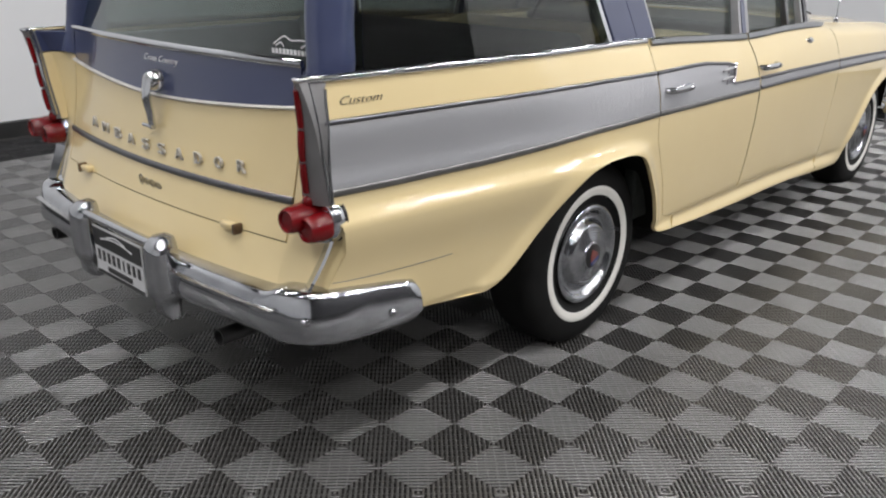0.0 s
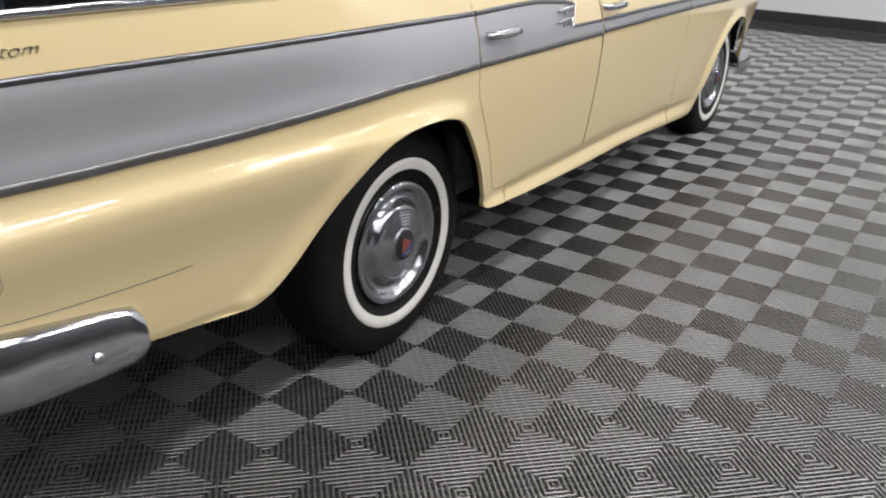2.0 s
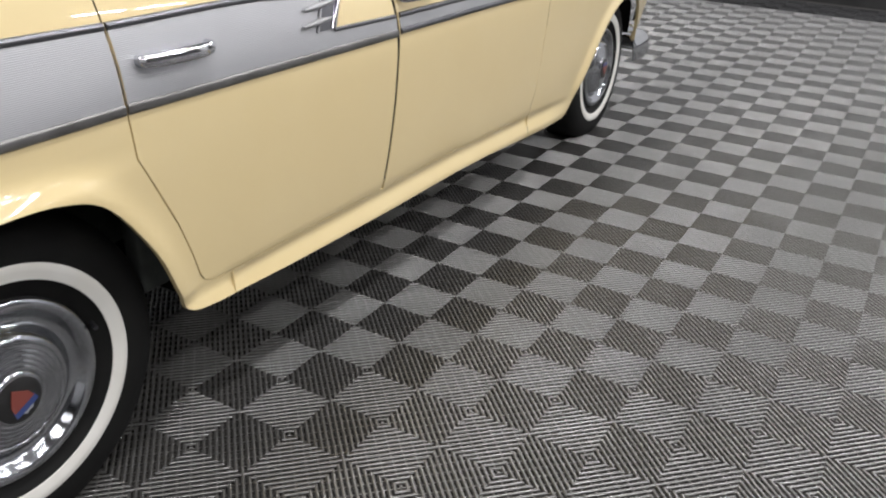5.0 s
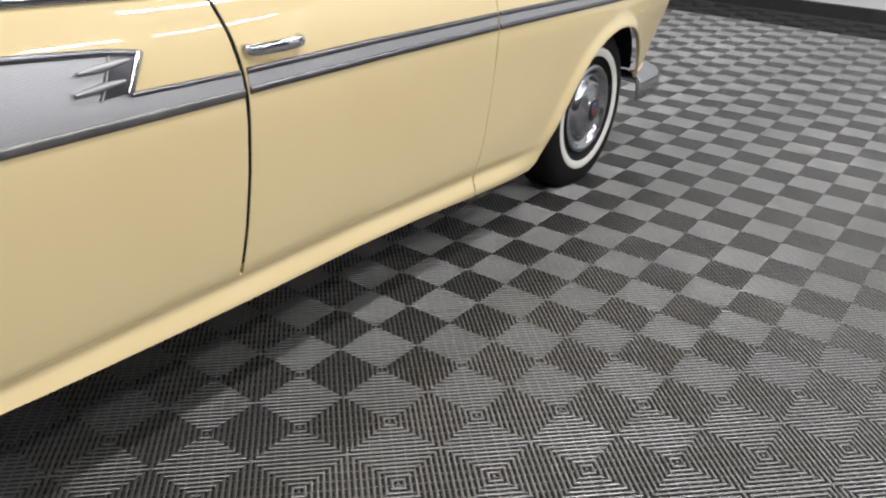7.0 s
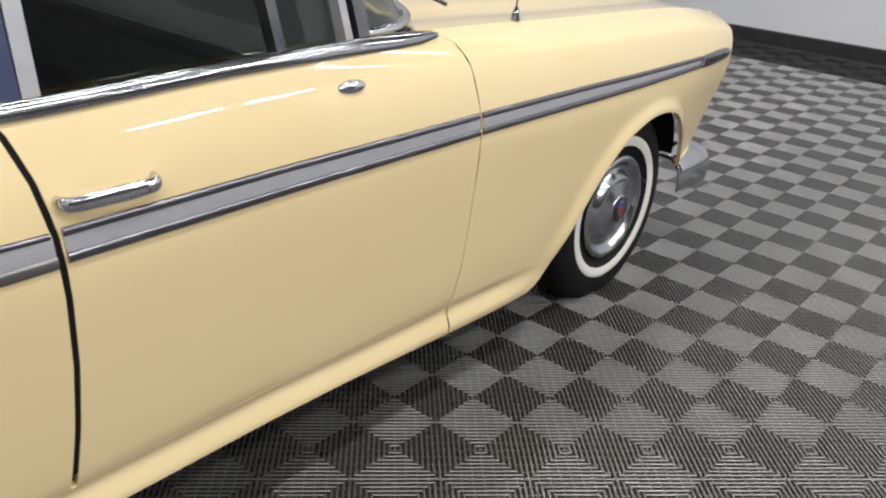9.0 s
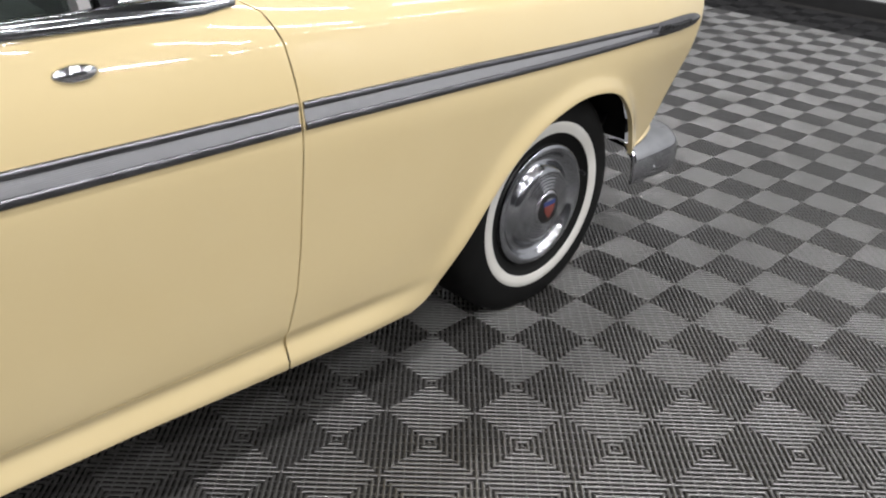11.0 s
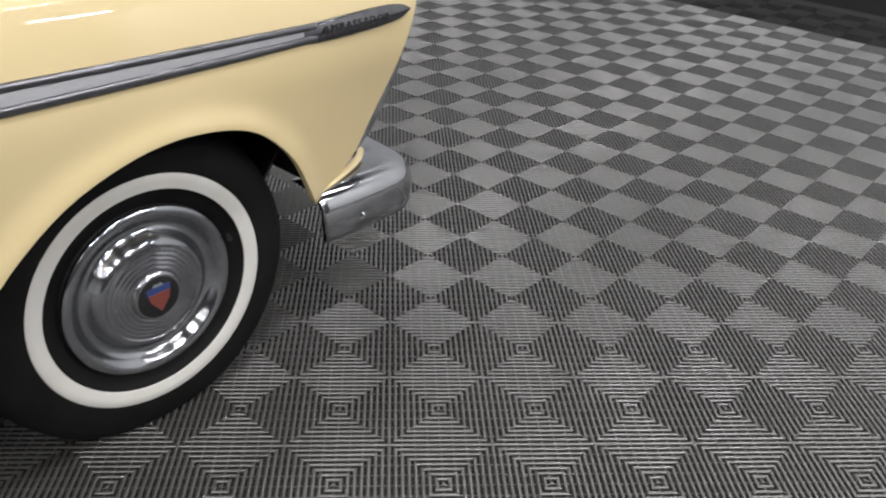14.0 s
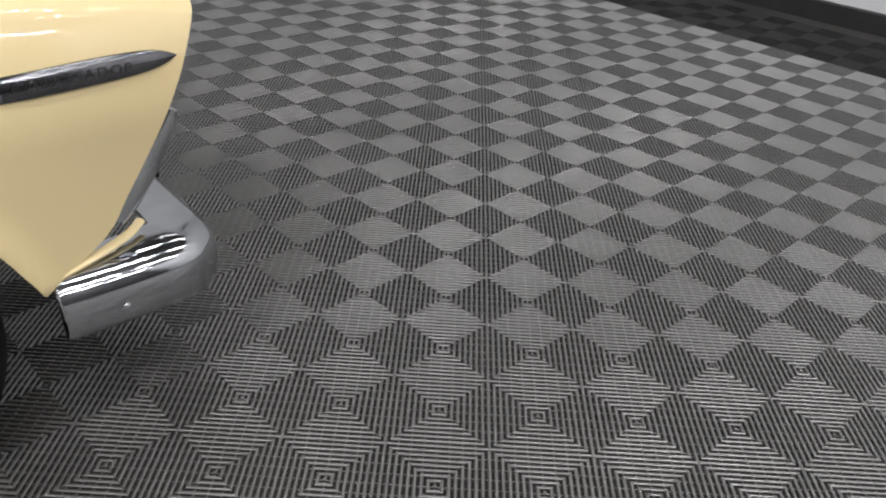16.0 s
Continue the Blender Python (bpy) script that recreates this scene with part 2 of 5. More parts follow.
def lathe(profile, n=48, axis="x", at=(0, 0, 0), sgn=1, caps=True):
    """Turn a profile of (radius, along) rows about an axis."""
    bm = bmesh.new()
    rings = []
    for r, a in profile:
        ring = []
        for i in range(n):
            c, s = math.cos(2 * math.pi * i / n) * r, math.sin(2 * math.pi * i / n) * r
            co = {"x": (a * sgn, c, s), "y": (c, a * sgn, s), "z": (c, s, a * sgn)}[axis]
            ring.append(bm.verts.new(Vector(co) + Vector(at)))
        rings.append(ring)
    for a, b in zip(rings, rings[1:]):
        for i in range(n):
            bm.faces.new((a[i], a[(i + 1) % n], b[(i + 1) % n], b[i]))
    for ring, (r, _) in ((rings[0], profile[0]), (rings[-1], profile[-1])):
        if r > 1e-4 and caps:
            bm.faces.new(ring)
    bmesh.ops.remove_doubles(bm, verts=bm.verts, dist=1e-6)
    bmesh.ops.recalc_face_normals(bm, faces=bm.faces)
    return bm


def sweep(path, section, closed=False, caps=True, up=(0, 0, 1)):
    """Carry a closed 2D section along a 3D path; section axes: side and up."""
    bm = bmesh.new()
    pts = [Vector(p) for p in path]
    rings = []
    for i, p in enumerate(pts):
        a, b = pts[max(i - 1, 0)], pts[min(i + 1, len(pts) - 1)]
        d = (b - a).normalized()
        u = Vector(up(p) if callable(up) else up)
        side = d.cross(u).normalized()
        u2 = side.cross(d).normalized()
        sec = section(i / (len(pts) - 1)) if callable(section) else section
        rings.append([bm.verts.new(p + side * s + u2 * h) for s, h in sec])
    n = len(rings[0])
    for a, b in zip(rings, rings[1:]):
        for i in range(n):
            bm.faces.new((a[i], a[(i + 1) % n], b[(i + 1) % n], b[i]))
    if caps:
        bm.faces.new(rings[0])
        bm.faces.new(rings[-1])
    bmesh.ops.recalc_face_normals(bm, faces=bm.faces)
    return bm


def ellipse(w, h, n=12):
    return [(math.cos(2 * math.pi * i / n) * w, math.sin(2 * math.pi * i / n) * h) for i in range(n)]


def grid_sheet(rows):
    """A sheet through rows of 3D points."""
    bm = bmesh.new()
    vs = [[bm.verts.new(p) for p in row] for row in rows]
    for a, b in zip(vs, vs[1:]):
        for i in range(len(a) - 1):
            bm.faces.new((a[i], a[i + 1], b[i + 1], b[i]))
    return bm


def thicken(bm, depth):
    """Give a sheet a back and edges."""
    bmesh.ops.recalc_face_normals(bm, faces=bm.faces)
    bmesh.ops.solidify(bm, geom=bm.faces[:] + bm.edges[:] + bm.verts[:], thickness=depth)
    return bm


def text_mesh(name, words, height, depth, material, parent, m, spacing=1.0, label="", shear=0.0, width=None, thin=0.0):
    """Raised letters as one mesh, centred at the pose m, with x along the line and z out of the surface."""
    cu = bpy.data.curves.new(name, "FONT")
    cu.body, cu.size, cu.extrude, cu.align_x, cu.align_y = words, height, depth, "CENTER", "CENTER"
    cu.space_character, cu.shear, cu.resolution_u, cu.offset = spacing, shear, 3, -thin
    tmp = new(name, cu)
    me = bpy.data.meshes.new_from_object(tmp.evaluated_get(bpy.context.evaluated_depsgraph_get()))
    bpy.data.objects.remove(tmp)
    if width:
        xs = [v.co.x for v in me.vertices]
        k = width / (max(xs) - min(xs))
        me.transform(Matrix.Diagonal((k, 1, 1, 1)))
    me.transform(m)
    me.materials.clear()
    me.materials.append(material)
    ob = new(name, me)
    ob.parent = parent
    if label:
        tagged(ob, label)
    return ob


# ---- the hall ----
HX0, HX1, HY0, HY1 = -3.95, 8.5, -7.5, 8.0


def wall(name, a, b, material, height=CEIL, thick=0.2):
    (ax, ay), (bx, by) = a, b
    d = Vector((bx - ax, by - ay, 0))
    mid = Vector(((ax + bx) / 2, (ay + by) / 2, height / 2))
    turn = Matrix.Rotation(math.atan2(d.y, d.x), 3, "Z")
    ob = part(name, block((d.length, thick, height), mid, 0.0, 1, turn), material, smooth=False)
    return tagged(ob, "plain %s painted drywall of the showroom" % ("white" if material is M_WALL else "unseen dark"), "wall", kind="structure")


wall("wall_north", (HX0 - 0.2, HY1 + 0.1), (HX1 + 0.2, HY1 + 0.1), M_WALL)
wall("wall_south", (HX0 - 0.2, HY0 - 0.1), (HX1 + 0.2, HY0 - 0.1), M_WALL)
wall("wall_west", (HX0 - 0.1, HY0), (HX0 - 0.1, HY1), M_WALL)
# unseen wall, kept dark to darken reflections in chrome and glass
wall("wall_east", (HX1 + 0.1, HY0), (HX1 + 0.1, HY1), M_WALL_DARK)
ceiling = part("ceiling", block((HX1 - HX0, HY1 - HY0, 0.2), ((HX0 + HX1) / 2, (HY0 + HY1) / 2, CEIL + 0.1)), M_CEIL, smooth=False)
tagged(ceiling, "unseen ceiling, kept dark for the reflections in the chrome", "ceiling", kind="structure")
subfloor = part("ground", block((HX1 - HX0 + 0.4, HY1 - HY0 + 0.4, 0.2), ((HX0 + HX1) / 2, (HY0 + HY1) / 2, -0.110)), M_SUBFLOOR, smooth=False)
tagged(subfloor, "dark concrete slab under the ribbed floor tiles", "floor", kind="structure")


def skirting(a, b, out):
    """A flat black board with a rounded top along the foot of a wall."""
    h, t = 0.11, 0.014
    sec = [(0, -0.018), (t, -0.018), (t, h - 0.01), (t * 0.6, h - 0.002), (0, h)]
    bm = sweep([(*a, 0), (*b, 0)], [(s * out, z) for s, z in sec])
    return tagged(part("baseboard", bm, M_BASE, smooth=False), "black rubber baseboard along the white wall", "baseboard", kind="structure")


skirting((HX0 + 0.001, HY1 - 0.001), (HX1 - 0.001, HY1 - 0.001), 1)
skirting((HX0 + 0.001, HY0 + 0.02), (HX0 + 0.001, HY1 - 0.02), 1)
skirting((HX1 - 0.001, HY0 + 0.02), (HX1 - 0.001, HY1 - 0.02), -1)
skirting((HX0 + 0.001, HY0 + 0.001), (HX1 - 0.001, HY0 + 0.001), -1)


def tube_lamp(x, y, watts):
    """A twin tube lamp hung just under the ceiling; its light is an area lamp in the opening."""
    lamp = tagged(new("ceiling_light"), "white strip light under the ceiling, place and power assumed", "ceiling light", "strip lights under the ceiling")
    lamp.location = (x, y, CEIL)
    bm = bmesh.new()
    box(bm, (0.16, 1.3, 0.05), (0, 0, -0.026), 0.008)
    part("housing", bm, M_LAMPBODY, lamp)
    for e in (-1, 1):
        part("end_cap", block((0.17, 0.02, 0.07), (0, e * 0.66, -0.036), 0.004), M_LAMPBODY, lamp)
    light = bpy.data.lights.new("tube", "AREA")
    light.shape, light.size, light.size_y, light.energy, light.color = "RECTANGLE", 0.13, 1.25, watts, (1.0, 0.985, 1.0)
    lo = new("tube", light)
    lo.parent = lamp
    lo.location = (0, 0, -0.056)
    return lamp


for lamp_row in LAMPS:
    tube_lamp(*lamp_row)

# ---- the car: x to its right, y ahead, rear axle at y = 0 ----
WB = 2.972
car = tagged(new("station_wagon"), "cream vintage station wagon with blue pillars and chrome trim", "car")

ZTOP = ((-1.3, 1.045), (0.3, 1.04), (0.75, 1.02), (1.1, 1.005), (1.5, 1.012), (1.9, 1.005), (2.2, 0.985), (2.6, 0.96), (3.0, 0.94), (3.4, 0.912), (3.6, 0.885), (3.8, 0.85))
SIDE = ((0.16, 0.825), (0.20, 0.853), (0.25, 0.884), (0.264, 0.893), (0.280, 0.899), (0.292, 0.9005), (0.302, 0.8988), (0.314, 0.8950), (0.326, 0.8910), (0.335, 0.8890), (0.346, 0.8898), (0.357, 0.8935), (0.37, 0.897), (0.45, 0.905), (0.6, 0.915), (0.75, 0.921), (1.2, 0.921))
SIDE_FRONT = ((0.16, 0.872), (0.20, 0.882), (0.24, 0.889), (0.30, 0.894), (0.37, 0.899), (0.45, 0.906), (0.6, 0.915), (0.75, 0.921), (1.2, 0.921))
TAPER = ((-1.25, 0.155), (-1.1, 0.14), (-0.8, 0.104), (-0.55, 0.068), (-0.27, 0.033), (0.0, 0.010), (0.2, 0.002), (0.35, 0.0))
BROW = ((0.36, -0.030), (0.43, -0.029), (0.5, -0.025), (0.6, -0.014), (0.69, 0.0), (0.78, 0.014), (0.9, 0.012))
ARCH_R = curve([(0.460, 0.3175), (0.420, 0.3215), (0.385, 0.327), (0.362, 0.340), (0.350, 0.362), (0.332, 0.405), (0.285, 0.508), (0.19, 0.635), (0.10, 0.678), (-0.01, 0.687), (-0.12, 0.679), (-0.20, 0.648), (-0.29, 0.578), (-0.366, 0.503), (-0.45, 0.418), (-0.525, 0.362), (-0.56, 0.352)], 5)
ARCH_F = curve([(2.42, 0.220), (2.48, 0.245), (2.547, 0.318), (2.642, 0.442), (2.728, 0.532), (2.833, 0.601), (2.967, 0.640), (3.092, 0.637), (3.2, 0.6), (3.293, 0.512), (3.345, 0.42), (3.362, 0.385)], 5)
ARCH_A = np.array(ARCH_R[:-1] + ARCH_F[:-1])
ARCH_B = np.array(ARCH_R[1:] + ARCH_F[1:])
ARCH_D = ARCH_B - ARCH_A


def arch_distance(y, z):
    if not (-0.75 < y < 0.55 or 2.25 < y < 3.5) or z > 0.85:
        return 1.0
    p = np.array((y, z)) - ARCH_A
    t = np.clip((p * ARCH_D).sum(1) / (ARCH_D ** 2).sum(1), 0, 1)
    return float(np.sqrt(((p - ARCH_D * t[:, None]) ** 2).sum(1).min()))



def ztop(y):
    return bend(ZTOP, y)


def door_low(y):
    return table(((0.39, 0.372), (0.76, 0.368), (1.09, 0.361), (1.5, 0.354), (1.74, 0.342), (2.06, 0.328), (2.44, 0.306)), y)


def half_width(y, z, flare=True):
    """The half width of the body at (y, z)."""
    d = max(ztop(y) - z, 0.0)
    # the fold over the sill keeps its distance from the doors' lower edge
    fold = z + (0.362 - door_low(y)) * step((0.60 - z) / 0.22)
    x = lerp(bend(SIDE, fold), bend(SIDE_FRONT, z), step((y - 2.22) / 0.36)) if y > 2.22 else bend(SIDE, fold)
    # the shoulder rolls over the doors and stands flatter along the rear quarter
    flat = step((0.38 - y) / 0.6)
    x -= lerp(lerp(0.082, 0.079, flat), 0.046, step((0.0 - y) / 0.9)) * clamp(1 - d / 0.27) ** lerp(2.1, 1.35, flat)
    x -= 0.07 * step((y - 1.6) / 0.8) * clamp(1 - d / 0.06) ** 2
    if y < 0.35:
        x -= bend(TAPER, y)
        x += 0.028 * step((0.35 - y) / 0.5) * math.exp(-((z - 0.676) / (0.028 if z > 0.676 else 0.115)) ** 2)
        x += 0.022 * step((0.2 - y) / 0.6) * step((z - 0.8) / 0.15)
    if y > 2.6:
        x -= 0.06 * ((y - 2.6) / 1.1) ** 2
        x += step((y - 3.05) / 0.6) * bend(BROW, z)
    if flare:
        near = arch_distance(y, z)
        lip, reach = (0.014, 0.034) if y < 1.4 else (0.016, 0.032)
        x += lip * math.exp(-(near / reach) ** 2) * step((z - 0.24) / 0.15)
    return x


def side_normal(y, z):
    e = 0.004
    dy = (half_width(y + e, z) - half_width(y - e, z)) / (2 * e)
    dz = (half_width(y, z + e) - half_width(y, z - e)) / (2 * e)
    return Vector((1, -dy, -dz)).normalized()


def clip_half(poly, axis, value, keep):
    """The part of a polygon on one side of a line."""
    out = []
    for i, p in enumerate(poly):
        q = poly[(i + 1) % len(poly)]
        ip, iq = (p[axis] - value) * keep >= 0, (q[axis] - value) * keep >= 0
        if ip:
            out.append(p)
        if ip != iq:
            t = (value - p[axis]) / (q[axis] - p[axis])
            r = [p[0] + (q[0] - p[0]) * t, p[1] + (q[1] - p[1]) * t]
            r[axis] = value
            out.append(tuple(r))
    return out


def side_panel(name, outline, material, parent, sgn=1, off=0.0, lip=0.014, dy=0.045, dz=0.03, label=""):
    """A sheet of the body side, cut to an outline of (y, z), following the body's shape, with folded edges."""
    clean = []
    for p in outline:
        if not clean or (p[0] - clean[-1][0]) ** 2 + (p[1] - clean[-1][1]) ** 2 > 1e-8:
            clean.append((float(p[0]), float(p[1])))
    area = sum(a[0] * b[1] - b[0] * a[1] for a, b in zip(clean, clean[1:] + clean[:1]))
    if area < 0:
        clean.reverse()
    ys, zs = [p[0] for p in clean], [p[1] for p in clean]
    ny, nz = max(1, int((max(ys) - min(ys)) / dy)), max(1, int((max(zs) - min(zs)) / dz))
    gy = [lerp(min(ys), max(ys), i / ny) for i in range(ny + 1)]
    gz = [lerp(min(zs), max(zs), i / nz) for i in range(nz + 1)]
    bm = bmesh.new()
    seen, order = {}, []

    def corner(p):
        key = (round(p[0], 5), round(p[1], 5))
        if key not in seen:
            n = side_normal(*p)
            v = Vector((half_width(*p), *p)) + n * off
            seen[key] = bm.verts.new((v.x * sgn, v.y, v.z))
            order.append(n)
        return seen[key]

    for i in range(ny):
        col = clip_half(clip_half(clean, 0, gy[i], 1), 0, gy[i + 1], -1)
        for j in range(nz):
            cell = clip_half(clip_half(col, 1, gz[j], 1), 1, gz[j + 1], -1) if col else []
            vs = []
            for p in cell:
                v = corner(p)
                if not vs or (v is not vs[-1] and v is not vs[0]):
                    vs.append(v)
            if len(vs) > 2 and len(set(vs)) == len(vs):
                try:
                    bm.faces.new(vs if sgn > 0 else vs[::-1])
                except ValueError:
                    pass
    count = len(order)
    ring = []
    for p in clean:
        n = side_normal(*p)
        v = Vector((half_width(*p), *p)) + n * off
        w = v - n * lip
        ring.append((bm.verts.new((v.x * sgn, v.y, v.z)), bm.verts.new((w.x * sgn, w.y, w.z))))
    for (a, a2), (b, b2) in zip(ring, ring[1:] + ring[:1]):
        bm.faces.new((b, a, a2, b2) if sgn > 0 else (a, b, b2, a2))
    bm.normal_update()
    own = [(n.x * sgn, n.y, n.z) for n in order] + [tuple(v.normal) for v in list(bm.verts)[count:]]
    ob = part(name, bm, material, parent, label)
    ob.data.normals_split_custom_set_from_vertices(own)
    return ob


def moulding(name, points, width, height, material, parent, sgn=1, off=0.0, label="", taper=None):
    """A half-round bright strip along a line of (y, z) on the body side."""
    rings = []
    pts = [Vector(p) for p in points]
    bm = bmesh.new()
    total = len(pts) - 1
    for i, p in enumerate(pts):
        d = (pts[min(i + 1, total)] - pts[max(i - 1, 0)]).normalized()
        c = Vector((-d.y, d.x))
        n = side_normal(p.x, p.y)
        k = taper(i / total) if taper else 1.0
        ring = []
        for a in range(7):
            w = math.cos(math.pi * a / 6) * width / 2 * k
            h = math.sin(math.pi * a / 6) ** 0.7 * height if 0 < a < 6 else 0.0
            q = p + c * w
            base = Vector((half_width(q.x, q.y, False), q.x, q.y))
            base.x = half_width(q.x, q.y)
            v = base + n * (h + off)
            ring.append(bm.verts.new((v.x * sgn, v.y, v.z)))
        rings.append(ring)
    for a, b in zip(rings, rings[1:]):
        for i in range(6):
            bm.faces.new((a[i], a[i + 1], b[i + 1], b[i]))
    bm.faces.new(rings[0])
    bm.faces.new(rings[-1])
    bmesh.ops.recalc_face_normals(bm, faces=bm.faces)
    return part(name, bm, material, parent, label)


# lines of the side, as (y, z)
GAP_R = [(0.262, 1.038), (0.262, 0.90), (0.263, 0.79), (0.272, 0.70), (0.308, 0.63), (0.353, 0.54), (0.385, 0.46), (0.404, 0.404), (0.416, 0.384), (0.438, 0.3735)]
GAP_C = [(1.075, 1.006), (1.095, 0.965), (1.112, 0.90), (1.122, 0.82), (1.124, 0.72), (1.120, 0.60), (1.108, 0.48), (1.093, 0.385), (1.088, 0.358)]
GAP_F = [(2.055, 0.992), (2.09, 0.97), (2.106, 0.92), (2.110, 0.83), (2.108, 0.75), (2.102, 0.634), (2.096, 0.524), (2.086, 0.43), (2.064, 0.335), (2.058, 0.325)]
G_R, G_C, G_F = 0.0018, 0.0055, 0.0018


def shifted(line, d):
    return [(y + d, z) for y, z in line]


def sill_low(y):
    return table(((0.36, 0.326), (0.43, 0.321), (0.51, 0.312), (0.66, 0.303), (1.1, 0.285), (1.5, 0.277), (1.74, 0.266), (2.1, 0.236), (2.44, 0.212)), y)


def trim_up(y):
    return table(((-1.2, 0.938), (-0.3, 0.936), (0.25, 0.930), (0.5, 0.931), (0.64, 0.928), (0.836, 0.910), (0.9, 0.898)), y)


def trim_low(y):
    return table(((-1.2, 0.765), (-0.9, 0.761), (-0.6, 0.765), (-0.36, 0.774), (-0.09, 0.788), (0.27, 0.794), (1.1, 0.784), (1.6, 0.781), (2.13, 0.773), (2.6, 0.762), (3.2, 0.746), (3.7, 0.738)), y)


def narrow_up(y):
    return table(((0.85, 0.833), (1.13, 0.825), (1.53, 0.823), (2.13, 0.812), (2.6, 0.799), (3.35, 0.768), (3.7, 0.754)), y)


def along(f, a, b, n):
    return [(lerp(a, b, i / n), f(lerp(a, b, i / n))) for i in range(n + 1)]


NOSE_EDGE = [(3.375, 0.365), (3.50, 0.430), (3.553, 0.50), (3.618, 0.60), (3.668, 0.69), (3.704, 0.76), (3.738, 0.82), (3.752, 0.862)]
FIN_REAR = [(-1.140, 1.042), (-1.132, 0.955), (-1.122, 0.866), (-1.112, 0.79), (-1.106, 0.735)]
TAIL_LOW = [(-1.106, 0.735), (-1.08, 0.66), (-1.07, 0.60), (-1.11, 0.52), (-1.125, 0.45), (-1.11, 0.40)]


SPEAR_UP = ((3.335, 0.774), (3.36, 0.775), (3.5, 0.774), (3.60, 0.769), (3.65, 0.760), (3.676, 0.748))
SPEAR_LOW = ((3.335, 0.740), (3.36, 0.736), (3.5, 0.731), (3.60, 0.731), (3.65, 0.736), (3.676, 0.746))


def name_spear(owner, sgn):
    """A full-round polished spear whose blunt tail clasps the fluted band."""
    bm = bmesh.new()
    rings = []
    for i in range(25):
        y = lerp(3.335, 3.676, i / 24)
        up, low = bend(SPEAR_UP, y), bend(SPEAR_LOW, y)
        tall = 0.010 * clamp((3.68 - y) / 0.06) ** 0.6 * clamp(0.25 + (y - 3.335) / 0.09)
        ring = []
        for k in range(11):
            a = math.pi * k / 10
            z = lerp(low, up, 0.5 - 0.5 * math.cos(a))
            n = side_normal(y, z)
            v = Vector((half_width(y, z), y, z)) + n * (tall * math.sin(a) ** 0.7 if 0 < k < 10 else 0.0)
            ring.append(bm.verts.new((v.x * sgn, v.y, v.z)))
        rings.append(ring)
    for p, q in zip(rings, rings[1:]):
        for k in range(10):
            bm.faces.new((p[k], p[k + 1], q[k + 1], q[k]))
    bm.faces.new(rings[0])
    bmesh.ops.recalc_face_normals(bm, faces=bm.faces)
    return part("name_spear", bm, M_SPEAR, owner, "polished chrome spear with raised name")


